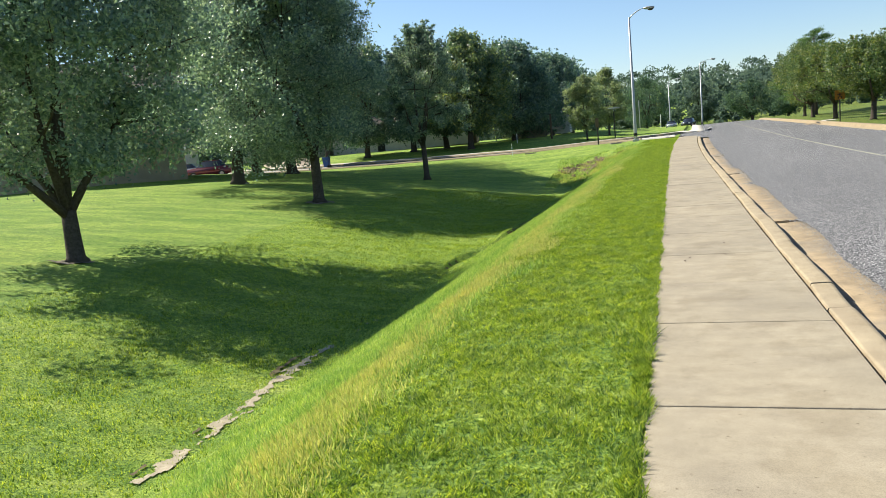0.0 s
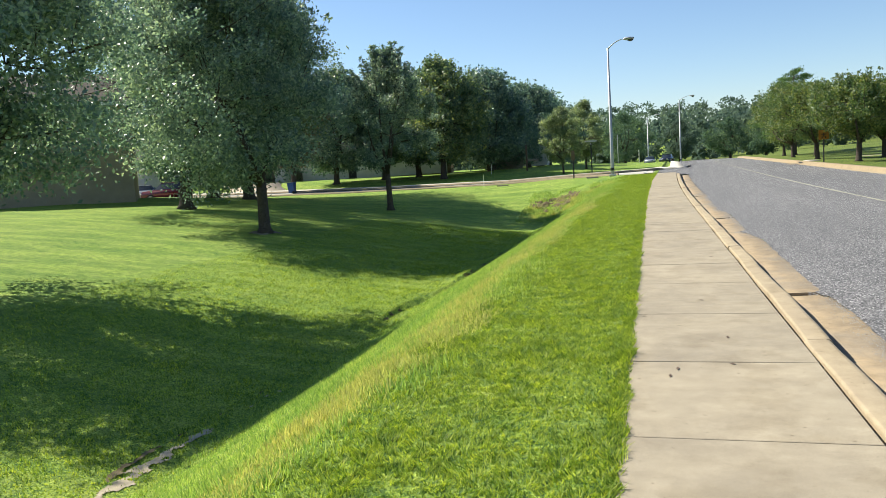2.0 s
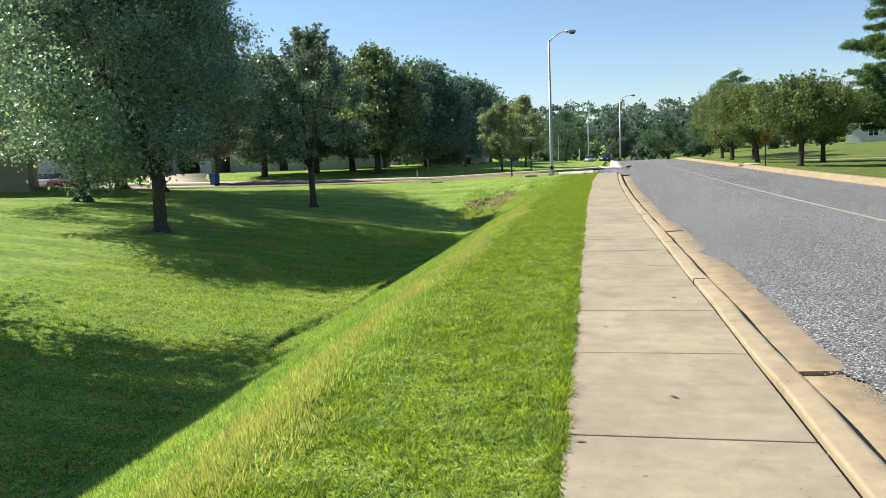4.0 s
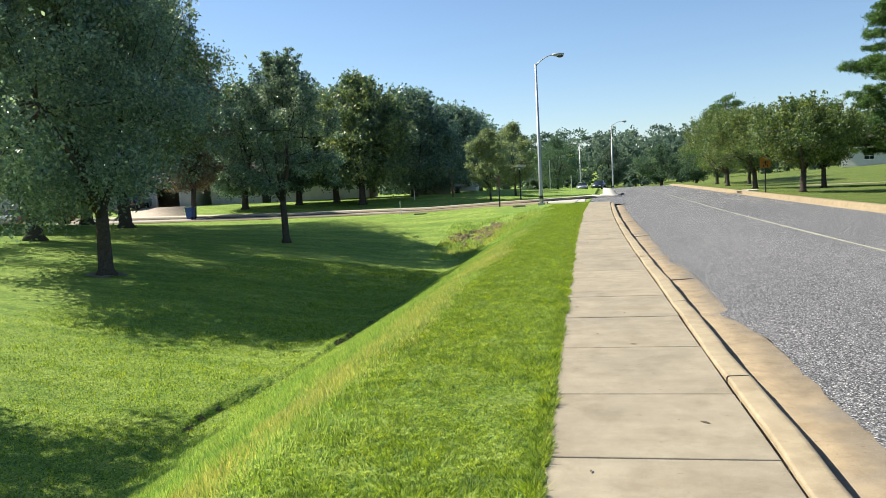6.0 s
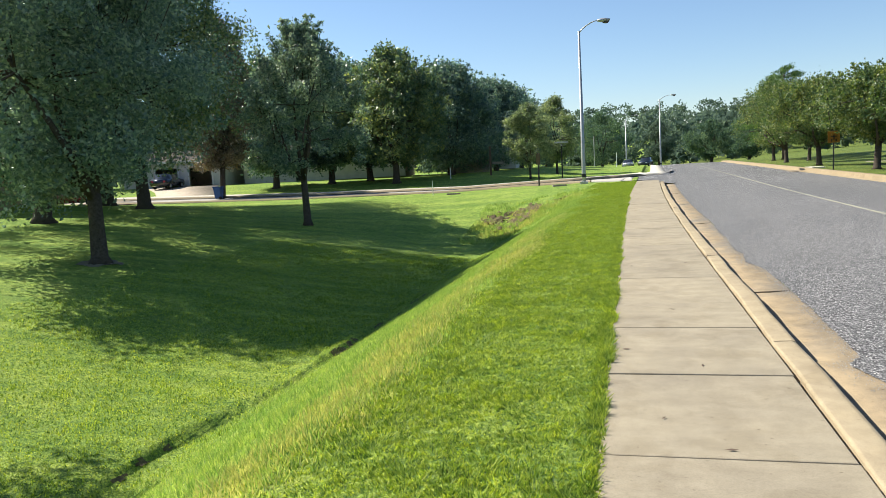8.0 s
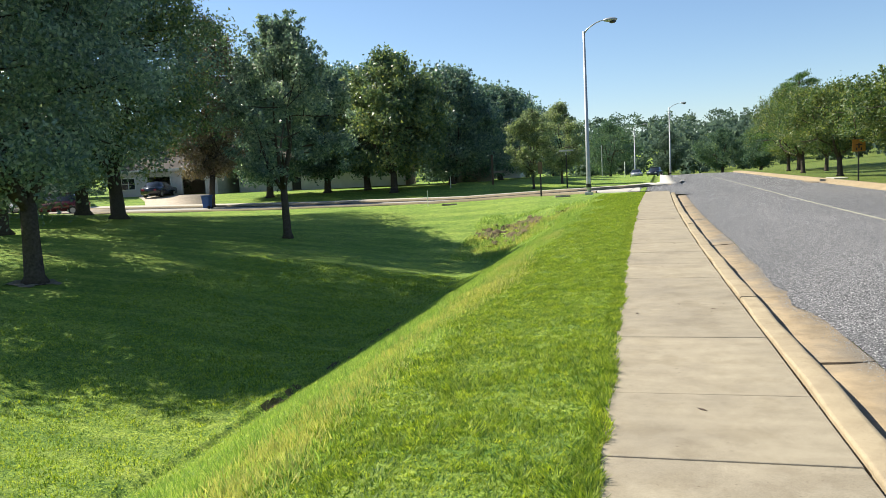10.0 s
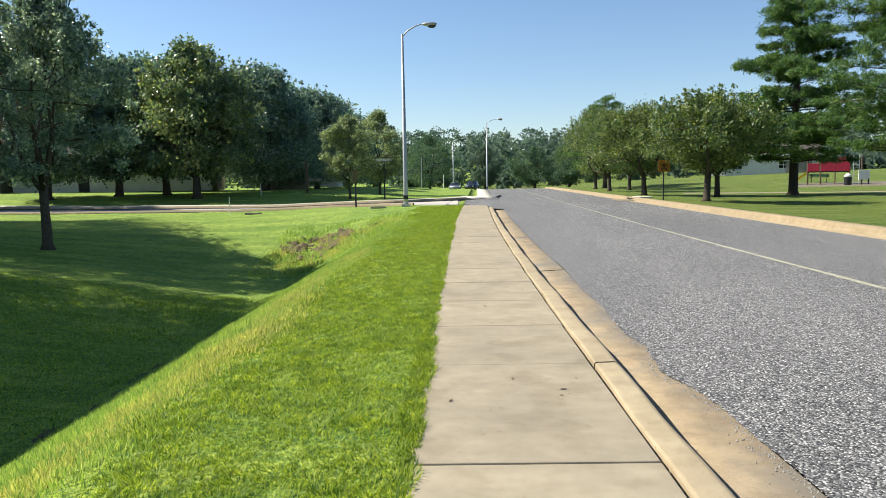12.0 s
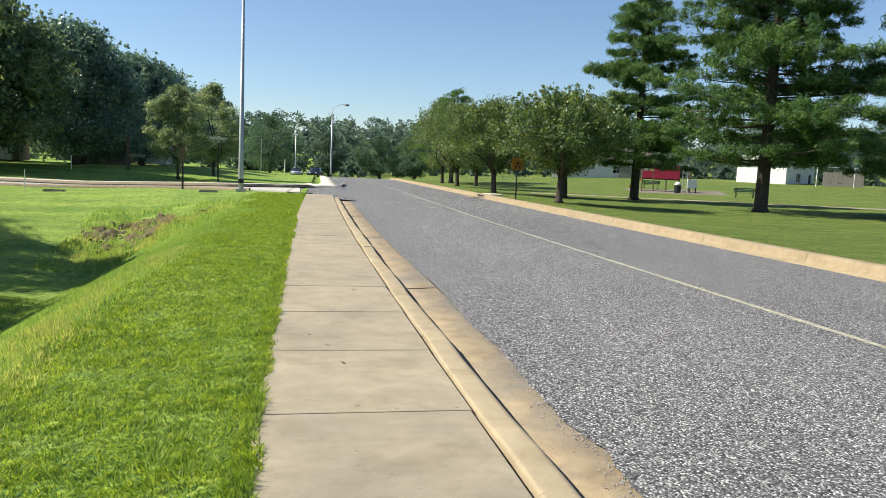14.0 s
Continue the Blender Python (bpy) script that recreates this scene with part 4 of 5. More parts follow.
house(-62.0, 62.0, 25.0, 14.0, 8.0, 2.8, 2.4, M_SIDING, [(3, 4.2, 1.0, 2.1), (7, 8.2, 1.0, 2.1)], [(5, 6, 2.1)], [], WHITE, z=0.4)
# beyond the playground
gabled = house(61.4, 105.6, 30.0, 8.4, 6.6, 3.4, 2.3, M_TRIM, [(3.0, 4.2, 1.0, 2.1)], [(6.7, 7.6, 2.1)], [], "tall white gabled house beyond the swings", z=0.85)
bm = bmesh.new()
tri = [[bm.verts.new((px, py, pz)) for py, pz in ((-0.43, 3.41), (7.03, 3.41), (3.3, 5.72))] for px in (-0.49, -0.455)]
bm.faces.new(tri[0])
bm.faces.new(tri[1][::-1])
for i in range(3):
    bm.faces.new((tri[0][i], tri[1][i], tri[1][(i + 1) % 3], tri[0][(i + 1) % 3]))
bmesh.ops.recalc_face_normals(bm, faces=bm.faces)
part("gable", bm, M_TRIM, gabled, "white boarded gable")
house(37.5, 127.0, -22.0, 14.0, 8.0, 2.7, 2.0, M_SIDING, [(3, 4.2, 1.0, 2.0), (9, 10.2, 1.0, 2.0)], [], [], "long low white house beyond the park", z=1.1)

ribbon("driveway", [(-34.2, 69.8), (-38.0, 75.5), (-41.5, 82.4)], [(-40.5, 70.2), (-44.5, 75.5), (-49.5, 81.2)], M_DRIVE, 0.05, 0.2, "pinkish concrete driveway up to the garage", "driveway")
ribbon("car_park", [(-40, 58), (-45, 61), (-58, 62)], [(-37, 63), (-43, 70), (-58, 74)], M_DRIVE, 0.05, 0.2, "pale concrete parking strip", "parking")


# ---- cars ----
def car(x, y, yaw, paint, label, tall=0.0, z=None):
    z = float(ground_z(x, y)) if z is None else z
    ob = thing("car", label, "car", (x, y, z))
    ob.rotation_euler.z = radians(yaw)
    bm = bmesh.new()
    prof = [(-2.2, 0.35), (-2.22, 0.62), (-2.1, 0.86 + tall * 0.4), (-1.0, 0.98 + tall * 0.4), (1.95, 1.0 + tall * 0.4), (2.2, 0.85 + tall * 0.3), (2.22, 0.4), (2.0, 0.28), (-2.0, 0.28)]
    a = [bm.verts.new((px, -0.86, pz)) for px, pz in prof]
    b = [bm.verts.new((px, 0.86, pz)) for px, pz in prof]
    bm.faces.new(a)
    bm.faces.new(b[::-1])
    for i in range(len(prof)):
        j = (i + 1) % len(prof)
        bm.faces.new((a[j], a[i], b[i], b[j]))
    bmesh.ops.bevel(bm, geom=list(bm.edges), offset=0.05, segments=2, affect="EDGES")
    bmesh.ops.recalc_face_normals(bm, faces=bm.faces)
    part("body", bm, paint, ob, smooth=True)
    bm = bmesh.new()
    zt, zb = 1.45 + tall, 0.97 + tall * 0.4
    lo = [bm.verts.new(p) for p in ((-1.05, -0.78, zb), (1.75, -0.78, zb), (1.75, 0.78, zb), (-1.05, 0.78, zb))]
    hi = [bm.verts.new(p) for p in ((-0.35, -0.62, zt), (1.25, -0.62, zt), (1.25, 0.62, zt), (-0.35, 0.62, zt))]
    bm.faces.new(hi)
    for i in range(4):
        j = (i + 1) % 4
        bm.faces.new((lo[i], lo[j], hi[j], hi[i]))
    bmesh.ops.bevel(bm, geom=list(bm.edges), offset=0.04, segments=2, affect="EDGES")
    part("cabin", bm, M_GLASS, ob, "dark window glass", smooth=True)
    part("roof_panel", boxed(-0.33, 1.22, -0.6, 0.6, zt - 0.01, zt + 0.035, bevel=0.015), paint, ob)
    for px in (-1.35, 1.35):
        for py in (-0.8, 0.8):
            bm = bmesh.new()
            bmesh.ops.create_cone(bm, cap_ends=True, segments=20, radius1=0.33, radius2=0.33, depth=0.2, matrix=pose(px, py, 0.33, 90))
            bmesh.ops.bevel(bm, geom=[e for e in bm.edges if len(e.link_faces) == 2 and e.calc_face_angle() > 1], offset=0.03, segments=1, affect="EDGES")
            wheel = part("wheel", bm, M_RUBBER, ob, "black tyre")
            bm = bmesh.new()
            bmesh.ops.create_cone(bm, cap_ends=True, segments=16, radius1=0.2, radius2=0.2, depth=0.215, matrix=pose(px, py, 0.33, 90))
            part("rim", bm, M_GALV, wheel, "grey wheel rim")
    for py in (-0.62, 0.62):
        part("headlight", boxed(-2.23, -2.12, py - 0.16, py + 0.16, 0.66, 0.8, bevel=0.02), M_TRIM, ob, "pale headlight")
        part("tail_light", boxed(2.13, 2.23, py - 0.12, py + 0.12, 0.66, 0.84, bevel=0.02), M_RED, ob, "red tail light")
    return ob


P_RED, P_WHITE, P_DARK, P_SILVER = car_paint("red_car_paint", (0.12, 0.018, 0.02)), car_paint("white_car_paint", (0.7, 0.7, 0.69)), car_paint("dark_car_paint", (0.03, 0.035, 0.045)), car_paint("silver_car_paint", (0.3, 0.31, 0.33))
car(-43.5, 63.5, 25, P_RED, "red car parked on the pale strip", 0.2)
car(-49.0, 66.5, 28, P_WHITE, "white car parked beside a house", 0.0)
car(-45.6, 79.4, -80, P_DARK, "dark car parked before the open garage", 0.05)
car(0.2, 147.0, 95, P_SILVER, "silver car parked far along the side lot", 0.0)
car(3.2, 143.5, 75, P_DARK, "dark car parked far along the road", 0.1)


# ---- wheeled bin ----
def wheeled_bin(x, y, yaw):
    ob = thing("wheeled_bin", "blue plastic wheeled bin standing at the kerb", "bin", (x, y, float(ground_z(x, y)) + 0.03))
    ob.rotation_euler.z = radians(yaw)
    bm = bmesh.new()
    r = bmesh.ops.create_cube(bm, size=1.0)
    for v in r["verts"]:
        k = 0.5 if v.co.z > 0 else 0.38
        v.co = Vector((v.co.x * 2 * k * 0.62, v.co.y * 2 * k * 0.72, 0.08 + (v.co.z + 0.5) * 0.9))
    bmesh.ops.bevel(bm, geom=list(bm.edges), offset=0.03, segments=2, affect="EDGES")
    part("body", bm, M_BLUE, ob, smooth=False)
    part("lid", boxed(-0.36, 0.34, -0.38, 0.38, 0.985, 1.06, bevel=0.03), M_BLUE, ob, "blue hinged lid")
    part("handle", tube(bmesh.new(), [(0.40, -0.3, 0.98), (0.40, 0.3, 0.98)], [0.02, 0.02], 8), M_BLUE, ob)
    for py in (-0.28, 0.28):
        bm = bmesh.new()
        bmesh.ops.create_cone(bm, cap_ends=True, segments=16, radius1=0.13, radius2=0.13, depth=0.06, matrix=pose(0.24, py, 0.13, 90))
        part("wheel", bm, M_RUBBER, ob, "black rubber wheel")
    return ob


wheeled_bin(-31.9, 66.0, 8)


# ---- posts and signs ----
def post(name, x, y, h, r, material, label, category="post", sides=8, square=False):
    z = float(ground_z(x, y))
    ob = thing(name, label, category, (x, y, z - 0.02))
    if square:
        part("post", boxed(-r, r, -r, r, 0, h, bevel=r * 0.15), material, ob)
    else:
        part("post", tube(bmesh.new(), [(0, 0, 0), (0, 0, h)], [r, r], sides), material, ob)
    return ob


sp = post("sign_post", -5.3, 59.5, 2.1, 0.05, M_DARK, "thin dark post with a small brown plate seen edge-on", "sign")
part("plate", boxed(-0.13, 0.13, -0.07, -0.055, 1.35, 2.05, bevel=0.004), M_BROWN, sp, "narrow brown plate")
post("marker_post", -15.2, 77.0, 1.0, 0.035, M_TRIM, "short white marker post on the lawn under trees", "marker")
wp = post("wooden_post", -11.8, 78.5, 2.6, 0.085, M_BROWN, "weathered brown timber post under the trees", "post", square=True)
part("rail", boxed(0.1, 1.2, -0.06, 0.06, 1.0, 1.2), M_GREYWOOD, wp)
bs = post("sign_board_post", -4.9, 72.4, 2.75, 0.05, M_DARK, "dark post carrying two flat crosswise street name boards", "street sign")
part("name_board", boxed(-0.55, 0.55, -0.02, 0.02, 2.80, 2.93), M_GALV, bs, "pale board with illegible lettering")
part("name_board", boxed(-0.02, 0.02, -0.5, 0.5, 2.55, 2.72), M_GALV, bs, "pale board")
post("utility_post", -5.2, 140.0, 5.2, 0.07, M_GALV, "pale slim post far along the road")
post("utility_post", -1.6, 141.0, 2.6, 0.06, M_TRIM, "short pale post far along the road")
def drain_slot(x, y, yaw, length):
    ob = thing("drain_grate", "dark slotted drain grate set in the lawn edge", "drain", (x, y, float(ground_z(x, y)) - 0.02))
    ob.rotation_euler.z = radians(yaw)
    part("frame", boxed(-length / 2, length / 2, -0.28, 0.28, 0, 0.09, bevel=0.01), M_GREYWOOD, ob, "weathered grate frame")
    for i in range(7):
        px = -length / 2 + length * (i + 0.5) / 7
        part("bar", boxed(px - 0.03, px + 0.03, -0.24, 0.24, 0.092, 0.115), M_DARK, ob)
    return ob


drain_slot(-9.9, 55.2, 8, 0.8)
drain_slot(-3.7, 55.9, 12, 0.8)
post("marker_stake", -11.7, 57.2, 0.95, 0.02, M_TRIM, "thin white marker stake at the street edge", "marker")
# playground warning sign
ws = post("warning_sign", 11.35, 57.9, 2.2, 0.04, M_DARK, "amber diamond warning sign on a dark post", "sign")
bm = bmesh.new()
box(bm, -0.31, 0.31, -0.012, 0.012, -0.31, 0.31, bevel=0.01)
bmesh.ops.transform(bm, verts=bm.verts, matrix=pose(0, -0.055, 1.85, 0, 0, 0))
part("sign_plate", bm, M_ORANGE, ws, "amber square plate")
for k, (x0, x1, z0, z1) in enumerate(((-0.03, 0.03, 1.7, 1.98), (-0.16, 0.16, 1.86, 1.91), (-0.14, -0.08, 1.6, 1.74), (0.08, 0.14, 1.6, 1.74))):
    part("sign_mark", boxed(x0, x1, -0.082 - 0.002 * k, -0.070, z0, z1), M_DARK, ws, "black plain bar")


# ---- playground ----
def trash_can(x, y):
    ob = thing("trash_can", "black mesh trash can with a domed pale lid", "bin", (x, y, float(ground_z(x, y))))
    bm = bmesh.new()
    bmesh.ops.create_cone(bm, cap_ends=True, segments=20, radius1=0.30, radius2=0.34, depth=0.75, matrix=pose(0, 0, 0.375))
    part("body", bm, M_DARK, ob, smooth=False)
    bm = bmesh.new()
    bmesh.ops.create_uvsphere(bm, u_segments=16, v_segments=8, radius=0.33)
    for v in bm.verts:
        v.co.z = 0.76 + max(v.co.z, 0) * 1.0
    part("lid", bm, M_TRIM, ob, "white domed lid", smooth=True)
    return ob


def bench(x, y, yaw):
    ob = thing("park_bench", "dark green slatted park bench", "bench", (x, y, float(ground_z(x, y))))
    ob.rotation_euler.z = radians(yaw)
    for i in range(4):
        part("slat", boxed(-0.9, 0.9, -0.22 + i * 0.12, -0.12 + i * 0.12, 0.43, 0.46), M_GREEN, ob)
    for i in range(3):
        part("slat", boxed(-0.9, 0.9, 0.24, 0.27, 0.52 + i * 0.13, 0.62 + i * 0.13), M_GREEN, ob)
    for px in (-0.7, 0.7):
        for py in (-0.18, 0.22):
            part("leg", boxed(px - 0.03, px + 0.03, py - 0.03, py + 0.03, 0, 0.43 if py < 0 else 0.88), M_DARK, ob)
    return ob


def swing_set(x, y, yaw, span):
    ob = thing("swing_set", "pale metal swing frame on the lawn", "swing", (x, y, float(ground_z(x, y))))
    ob.rotation_euler.z = radians(yaw)
    part("top_bar", tube(bmesh.new(), [(-span / 2, 0, 2.4), (span / 2, 0, 2.4)], [0.045, 0.045], 8), M_GALV, ob)
    for px in (-span / 2, 0.0, span / 2):
        for d in (-0.8, 0.8):
            part("leg", tube(bmesh.new(), [(px, 0, 2.4), (px + 0.1 * d, d, 0)], [0.04, 0.04], 8), M_GALV, ob)
    for px in (-span * 0.32, -span * 0.18, span * 0.18, span * 0.32):
        for d in (-0.2, 0.2):
            part("chain", tube(bmesh.new(), [(px + d, 0, 2.4), (px + d, 0, 0.55)], [0.01, 0.01], 4), M_DARK, ob)
        part("swing_seat", boxed(px - 0.23, px + 0.23, -0.09, 0.09, 0.5, 0.54, bevel=0.01), M_RUBBER, ob)
    return ob


def climbing_frame(x, y, yaw):
    ob = thing("climbing_frame", "red climbing frame with dark posts and a ladder", "playground", (x, y, float(ground_z(x, y))))
    ob.rotation_euler.z = radians(yaw)
    for px in (-1.9, -0.8, 0.4, 1.6, 2.6):
        for py in (-0.7, 0.7):
            part("post", tube(bmesh.new(), [(px, py, 0), (px, py, 2.2 if px < -2.5 else 2.7)], [0.055, 0.055], 8), M_BROWN, ob)
    part("deck", boxed(-1.9, 1.6, -0.7, 0.7, 1.15, 1.25), M_DARK, ob)
    for i in range(9):
        a = math.pi * i / 8
        part("roof_panel", boxed(-1.0, 1.5, -0.72 + i * 0.16, -0.60 + i * 0.16, 1.9 + 0.55 * math.sin(a), 1.98 + 0.55 * math.sin(a)), M_RED, ob, "red curved roof panel")
    # yellow slide down one end
    bm = bmesh.new()
    rows_ = []
    for i in range(9):
        q = i / 8
        px, pz = -1.9 - 1.2 * q, 1.2 - 1.0 * q ** 0.85 + 0.08 * q ** 6
        rows_.append([bm.verts.new(p) for p in ((px, -0.35, pz + 0.2), (px, -0.3, pz), (px, 0.3, pz), (px, 0.35, pz + 0.2), (px, 0.4, pz + 0.2), (px, 0.35, pz - 0.06), (px, -0.35, pz - 0.06), (px, -0.4, pz + 0.2))])
    for r0, r1 in zip(rows_, rows_[1:]):
        for j in range(8):
            bm.faces.new((r0[j], r0[(j + 1) % 8], r1[(j + 1) % 8], r1[j]))
    bm.faces.new(rows_[0][::-1])
    bm.faces.new(rows_[-1])
    bmesh.ops.recalc_face_normals(bm, faces=bm.faces)
    part("slide", bm, M_YELLOW, ob, "yellow plastic slide")
    part("panel", boxed(-0.8, 1.6, -0.76, -0.72, 1.25, 2.1, bevel=0.01), M_RED, ob, "red side panel")
    part("panel", boxed(-1.9, -0.9, -0.76, -0.72, 1.25, 2.0, bevel=0.01), M_RED, ob, "red side panel")
    for px in (1.9, 2.35):
        part("ladder_rail", tube(bmesh.new(), [(px, -1.0, 0), (px, -0.8, 2.7)], [0.03, 0.03], 6), M_GALV, ob)
    for i in range(8):
        part("rung", tube(bmesh.new(), [(1.9, -0.99 + i * 0.025, 0.3 + i * 0.3), (2.35, -0.99 + i * 0.025, 0.3 + i * 0.3)], [0.02, 0.02], 6), M_GALV, ob)
    return ob


mulch = ribbon("play_mulch", [(31.0, 85.5), (39.5, 83.0)], [(33.5, 93.5), (42.5, 90)], M_MULCH, 0.03, 0.1, "pale wood-chip surface under the play frame", "ground cover")
climbing_frame(35.6, 88.8, -27)
trash_can(35.8, 86.0)
nb = post("notice_board", 37.0, 85.9, 0.6, 0.05, M_DARK, "white blank notice panel on two dark legs", "sign")
part("panel", boxed(-0.3, 0.7, -0.04, 0.04, 0.5, 1.35, bevel=0.01), M_TRIM, nb, "white panel")
part("leg", boxed(0.55, 0.65, -0.05, 0.05, 0, 0.6), M_DARK, nb)
post("play_post", 32.1, 88.3, 2.0, 0.04, M_BROWN, "slim brown post near the play frame")
bench(38.9, 79.9, -28)
bench(36.9, 93.6, -28)
swing_set(65.0, 98.0, -33, 8.0)
ribbon("park_path", [(18, 76), (40, 64.5), (70, 58), (110, 50)], [(18.4, 77.2), (40.5, 66), (70.3, 59.6), (110.4, 51.8)], M_WALK, 0.03, 0.1, "pale concrete footpath through the park", "path")


def board_fence(x, y, yaw, n, label):
    ob = thing("board_fence", label, "fence", (x, y, float(ground_z(x, y)) - 0.05))
    ob.rotation_euler.z = radians(yaw)
    r = random.Random(n)
    for i in range(n):
        part("board", boxed(i * 0.15, i * 0.15 + 0.14, 0, 0.02, 0.03, 1.8 + r.uniform(-0.02, 0.02)), M_GREYWOOD, ob)
    for k in range(0, n, 16):
        part("post", boxed(k * 0.15, k * 0.15 + 0.09, 0.025, 0.115, 0, 1.75), M_GREYWOOD, ob)
    for zz in (0.4, 1.4):
        part("rail", boxed(0, n * 0.15, 0.022, 0.06, zz, zz + 0.09), M_GREYWOOD, ob)
    return ob


board_fence(64.4, 102.6, -35, 30, "weathered grey board fence beside the white house")
board_fence(-18.6, 93.5, 4, 26, "brown-grey board fence under the trees")
board_fence(46.5, 123.0, -20, 22, "weathered grey board fence behind the playground")


inlet = thing("storm_inlet", "concrete storm drain inlet in the far kerb", "drain", (float(ROAD_R + curve_x(64)), 64.0, 0.0))
part("apron", boxed(-0.9, 0.05, -1.3, 1.3, -0.16, -0.10, bevel=0.01), M_GUTTER, inlet)
part("cover", boxed(0.34, 1.1, -1.0, 1.0, -0.1, 0.09, bevel=0.02), M_PALE, inlet)
part("slot", boxed(-0.02, 0.02, -0.8, 0.8, -0.1, 0.02), M_DARK, inlet, "dark opening")


# ---- bare ground ----
def patch(name, xs, ys, inside, material, lift, label, category, rough=0.03, seed=1):
    """A thin ragged sheet on the ground, kept where inside(x, y) > 0."""
    X, Y = np.meshgrid(xs, ys)
    keep = inside(X, Y)
    Z = ground_z(X, Y) + lift + rough * (vnoise(X * 5, Y * 5, seed) + 0.6 * vnoise(X * 13, Y * 13, seed + 1)) + 0.05 * vnoise(X * 0.8, Y * 0.8, 3) + 0.025 * vnoise(X * 2.7, Y * 2.7, 4)
    idx = np.arange(X.size).reshape(X.shape)
    q = np.stack([idx[:-1, :-1], idx[:-1, 1:], idx[1:, 1:], idx[1:, :-1]], -1).reshape(-1, 4)
    ok = (keep.ravel()[q] > 0).sum(1) >= 3
    ob = from_arrays(name, np.stack([X, Y, Z], -1).reshape(-1, 3), q[ok], material, smooth=False)
    return tagged(ob, label, category, kind="structure")


patch("bare_soil", np.arange(-6.8, -5.2, 0.035), np.arange(3, 14.2, 0.05), lambda x, y: 0.09 + 0.16 * vnoise(y * 1.4, y * 0, 2) + 0.26 * vnoise(x * 11, y * 8, 3) - np.abs(x + 6.02 + 0.12 * np.sin(y * 0.7)) - 0.10 * sstep(10, 14, y), M_SOIL, 0.012, "pale eroded soil along the foot of the bank", "soil", 0.022, 11)
patch("ditch_scarp", np.arange(-6.9, -4.4, 0.03), np.arange(14, 40, 0.05), lambda x, y: 0.0 + 0.16 * vnoise(y * 0.7, y * 0, 5) + 0.13 * vnoise(x * 7, y * 4, 6) - np.abs(curve_x(y) - x - lip_u(y) + 0.01) - 0.12 * (1 - sstep(16, 20, y)), M_DIRT, 0.01, "dark eroded edge in the ditch bottom", "soil", 0.03, 12)
patch("dirt_bank", np.arange(-8.4, -1.4, 0.06), np.arange(43.5, 52.5, 0.06), lambda x, y: 0.56 + 0.8 * vnoise(x * 1.1, y * 1.1, 7) + 0.6 * vnoise(x * 4, y * 4, 8) - np.hypot((x + 4.9) / 2.2, (y - 47.0) / 1.9) * 0.85, M_DIRT, 0.03, "brown eroded dirt bank at the end of the ditch", "soil", 0.2, 13)
patch("turf_lip", np.arange(-6.7, -5.9, 0.025), np.arange(3, 14.2, 0.05), lambda x, y: 0.0 + 0.12 * vnoise(y * 1.4, y * 0, 2) + 0.14 * vnoise(x * 14, y * 9, 23) - np.abs(x + 6.24 + 0.12 * np.sin(y * 0.7)), M_DIRT, 0.02, "dark undercut turf edge beside pale soil", "soil", 0.04, 15)
for i, (x, y) in enumerate([(-16.0, 16.75), (-15.9, 31.9)]):
    patch("tree_mulch", np.arange(x - 1.2, x + 1.2, 0.06), np.arange(y - 1.2, y + 1.2, 0.06), lambda a, b, x=x, y=y: 0.55 + 0.5 * vnoise(a * 3, b * 3, 9) - np.hypot(a - x, b - y), M_MULCH, 0.03, "pale mulch round a tree trunk", "mulch", 0.05, 14)

# fallen leaves and bits on the slabs
lr = random.Random(21)
for i in range(44):
    x, y = lr.uniform(0.06, 1.2), lr.uniform(7, 40)
    bm = bmesh.new()
    s = lr.uniform(0.010, 0.042)
    a = [bm.verts.new(p) for p in ((-s, 0, 0.001), (0, s * 0.3, 0.004), (s, 0, 0.003), (0, -s * 0.3, 0.002))]
    bm.faces.new(a[:3])
    bm.faces.new((a[0], a[2], a[3]))
    lf = part("fallen_leaf", bm, M_BROWN)
    lf.matrix_world = pose(x + float(curve_x(y)), y, 0.004, 0, 0, lr.uniform(0, 360))
    tagged(lf, "small curled brown leaf lying on the concrete", "leaf", "fallen leaves")


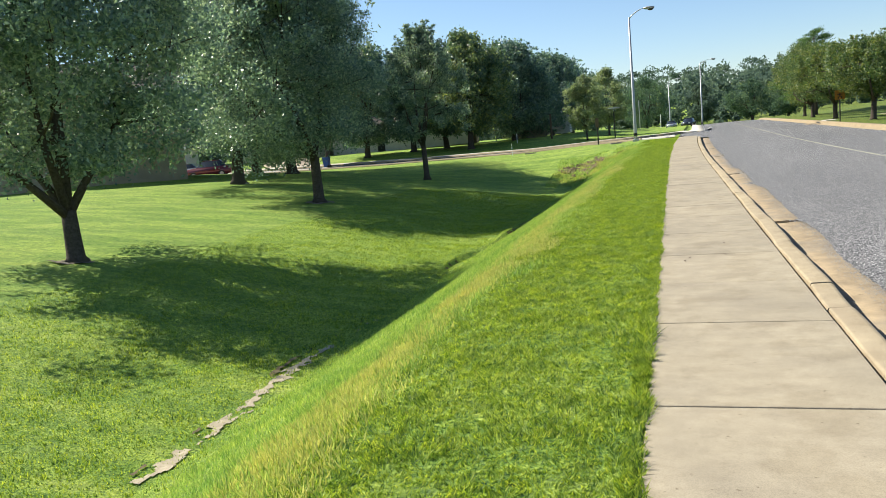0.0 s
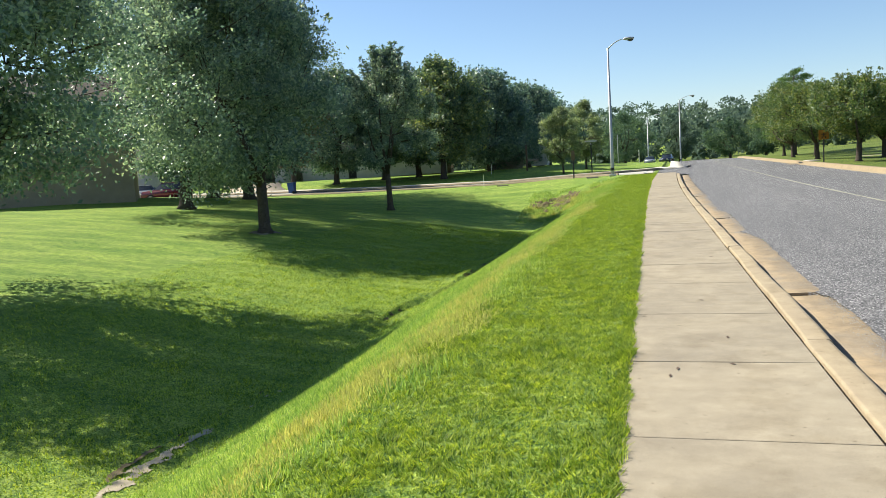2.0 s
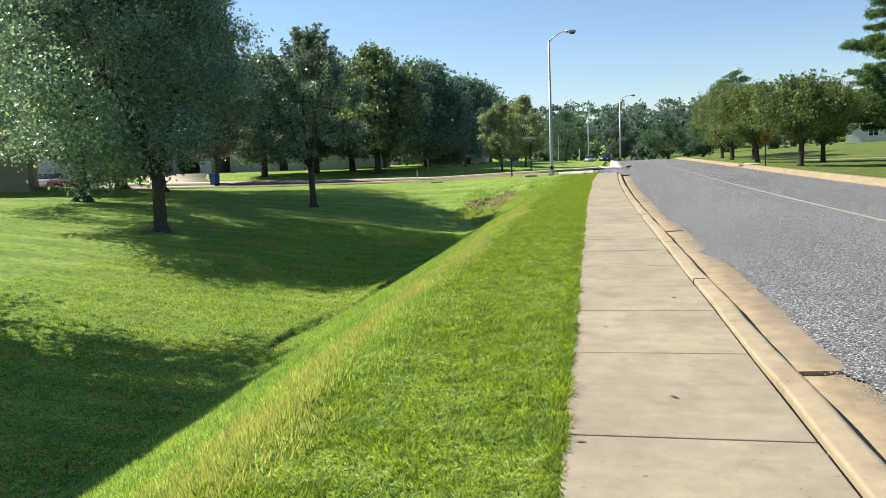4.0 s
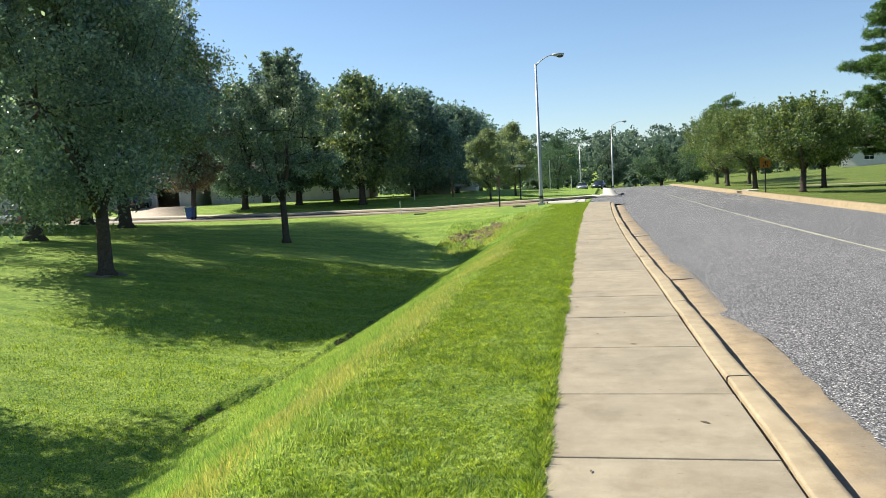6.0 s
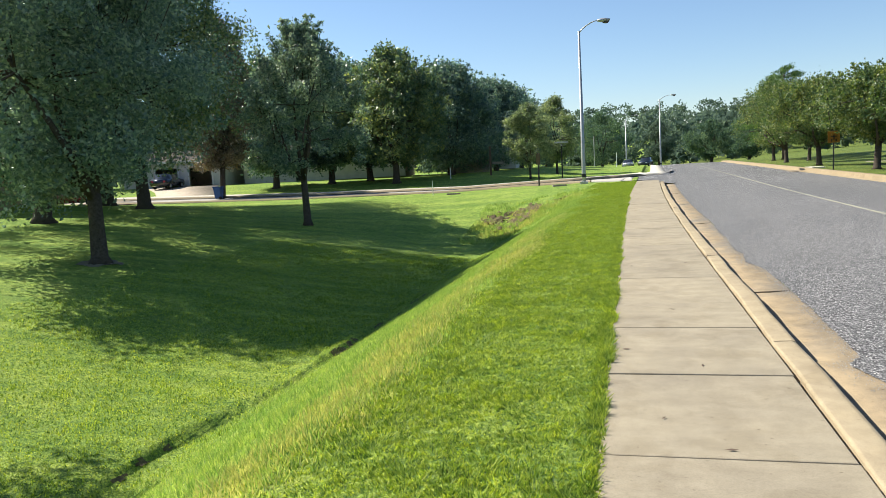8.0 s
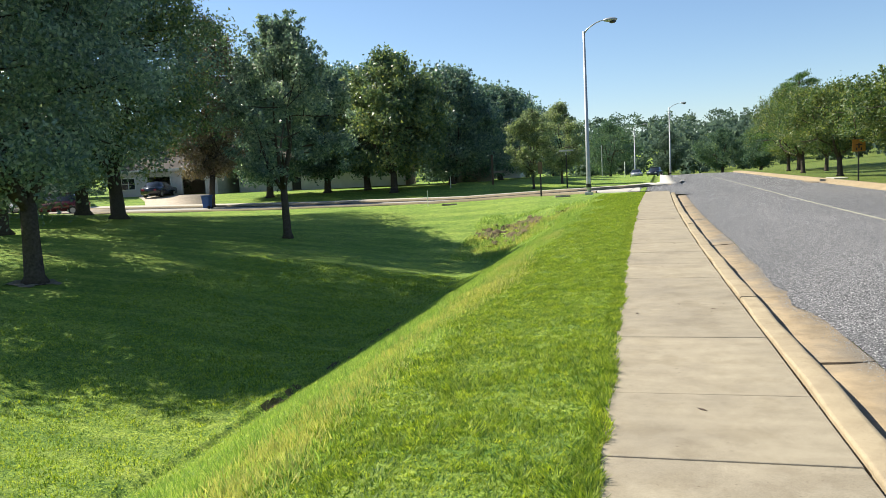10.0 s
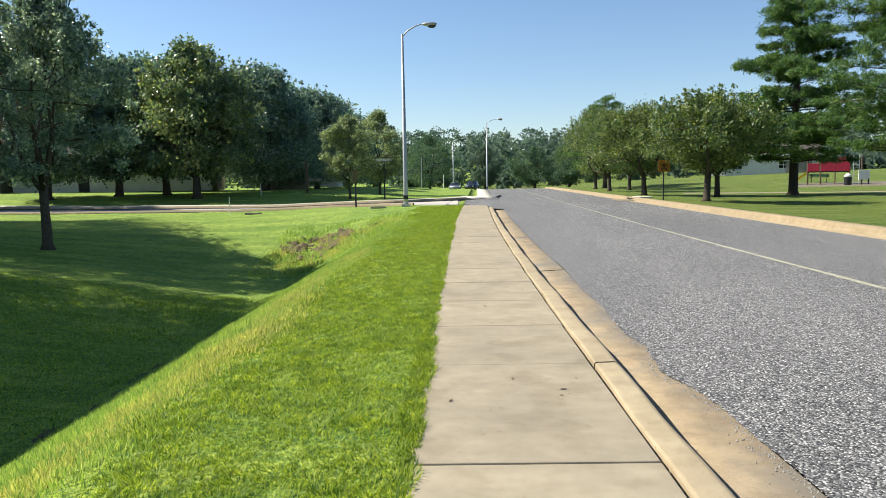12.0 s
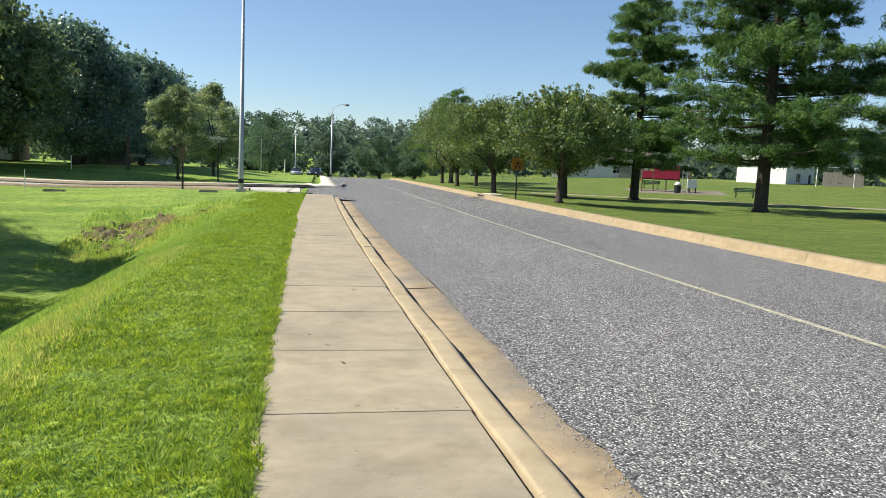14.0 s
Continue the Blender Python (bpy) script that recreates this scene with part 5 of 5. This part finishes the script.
# ---- grass ----
def grass(name, count, region, high, wide, material, seed, label, density=None, lean=0.5):
    """Single blades, each a bent pair of triangles, standing on the lawn."""
    g = np.random.default_rng(seed)
    x0, x1, y0, y1 = region
    s, y = g.uniform(x0, x1, count), g.uniform(y0, y1, count)
    if density is not None:
        ok = g.random(count) < density(s, y)
        s, y = s[ok], y[ok]
    n = len(s)
    x = s + curve_x(y)
    near_edge = np.minimum(1, np.abs(s + 0.1) / 2)
    z = ground_z(np.where(s > -0.02, curve_x(y) - 0.02, x), y) + (0.05 * vnoise(x * 0.8, y * 0.8, 3) + 0.025 * vnoise(x * 2.7, y * 2.7, 4)) * near_edge
    tuft = 0.7 + 0.9 * (vnoise(x * 3.0, y * 3.0, seed) + 0.5) * (0.6 + (vnoise(x * 0.9, y * 0.9, seed + 1) + 0.5) * 0.8)
    h = high * tuft * g.uniform(0.5, 1.25, n)
    w = wide * g.uniform(0.7, 1.3, n)
    # blades of one clump lean alike
    a = g.uniform(0, 2 * np.pi, n)
    b = 14.0 * (vnoise(x * 5.5, y * 5.5, seed + 2) + 0.5 * vnoise(x * 13, y * 13, seed + 3)) + g.normal(0, 0.7, n)
    d = np.c_[np.cos(a), np.sin(a), np.zeros(n)]
    bend = np.c_[np.cos(b), np.sin(b), np.zeros(n)] * (h * g.uniform(0.15, 1.0, n) * lean * 1.6)[:, None]
    p = np.c_[x, y, z - 0.006]
    up = np.c_[np.zeros(n), np.zeros(n), h]
    v = np.stack([p - d * w[:, None], p + d * w[:, None], p + up + bend], 1).reshape(-1, 3)
    f = np.arange(n * 3).reshape(-1, 3)
    ob = from_arrays(name, v, f, material)
    return tagged(ob, label, "grass", kind="stuff")


def ragged(s, y):
    return vnoise(s * 1.5, y * 0.6, 41) * 0.9 + vnoise(s * 4, y * 2, 42) * 0.4


def tufted(s, y):
    """Thick tufts with thin dark gaps between them."""
    k = vnoise(s * 11, y * 11, 51) + 0.7 * vnoise(s * 23, y * 23, 52) + 0.25 * vnoise(s * 3, y * 3, 53)
    return np.clip(0.78 + 1.2 * k, 0.42, 1)


grass("grass", 820000, (-2.5, 0.02, 2.2, 27), 0.026, 0.0047, M_BLADE, 31, "shaggy green mown grass beside the pavement", lambda s, y: sstep(-2.3, -1.5, s + ragged(s, y)) * tufted(s, y), 1.0)
grass("grass", 260000, (-2.6, 0.02, 27, 40), 0.024, 0.006, M_BLADE, 32, "shaggy green mown grass beside the pavement", lambda s, y: sstep(-2.4, -1.5, s + ragged(s, y)) * tufted(s, y), 1.0)
grass("grass", 90000, (-2.6, 0.02, 40, 56), 0.028, 0.009, M_BLADE, 39, "shaggy green mown grass beside the pavement", lambda s, y: sstep(-2.4, -1.5, s + ragged(s, y)))
grass("long_grass", 350000, (-5.7, -1.1, 2.5, 46), 0.05, 0.0055, M_TALL, 33, "long yellowish grass on the bank of the ditch", lambda s, y: (1 - sstep(-2.1, -1.3, s + ragged(s, y))) * np.where(s > -3.2, 1.0, 0.5))
grass("grass", 265000, (-14, -5.2, 4, 40), 0.036, 0.010, M_BLADE, 34, "mown lawn grass beyond the ditch", lambda s, y: np.clip(1.7 + s / 10, 0.25, 1) * (1 - 0.7 * sstep(-6.4, -5.2, s + 0.5 * ragged(s, y))))
grass("long_grass", 14000, (-7.4, -2.0, 43.5, 50.0), 0.15, 0.010, M_TALL, 36, "dry grass tufts on the eroded bank", lambda s, y: np.clip(vnoise(s * 2, y * 2, 17) * 3 + 0.5, 0, 1))
grass("dry_grass", 20000, (-7.4, -2.2, 44, 50.2), 0.13, 0.010, M_STRAW, 38, "straw-coloured tufts on the eroded bank", lambda s, y: np.clip(vnoise(s * 2, y * 2, 27) * 3 + 0.4, 0, 1) * np.clip(1.6 - np.hypot((s + 4.8) / 2.0, (y - 45.9) / 2.0), 0, 1))
grass("dry_grass", 300000, (-2.8, -1.3, 2.2, 34), 0.05, 0.0055, M_STRAW, 37, "pale straw-coloured grass along the shoulder of the bank", lambda s, y: np.clip(1.15 - np.abs(s + 2.0 - 0.12 * np.sin(y * 0.8)) / 0.42 + 0.8 * ragged(s, y), 0, 1) * np.interp(y, [2, 9, 14, 34], [1, 0.9, 0.6, 0.25]))
grass("grass_edge", 120000, (-0.08, 0.085, 2.2, 40), 0.038, 0.0045, M_BLADE, 35, "ragged grass hanging over the pavement edge", lambda s, y: np.clip(0.5 + 1.4 * (vnoise(y * 2.3, y * 0, 4) + 0.2), 0.15, 1) * np.clip((0.02 + 0.04 * sstep(17, 23, y) + 0.05 * vnoise(y * 5, y * 0, 44) - s) / 0.02, 0, 1), 0.9)
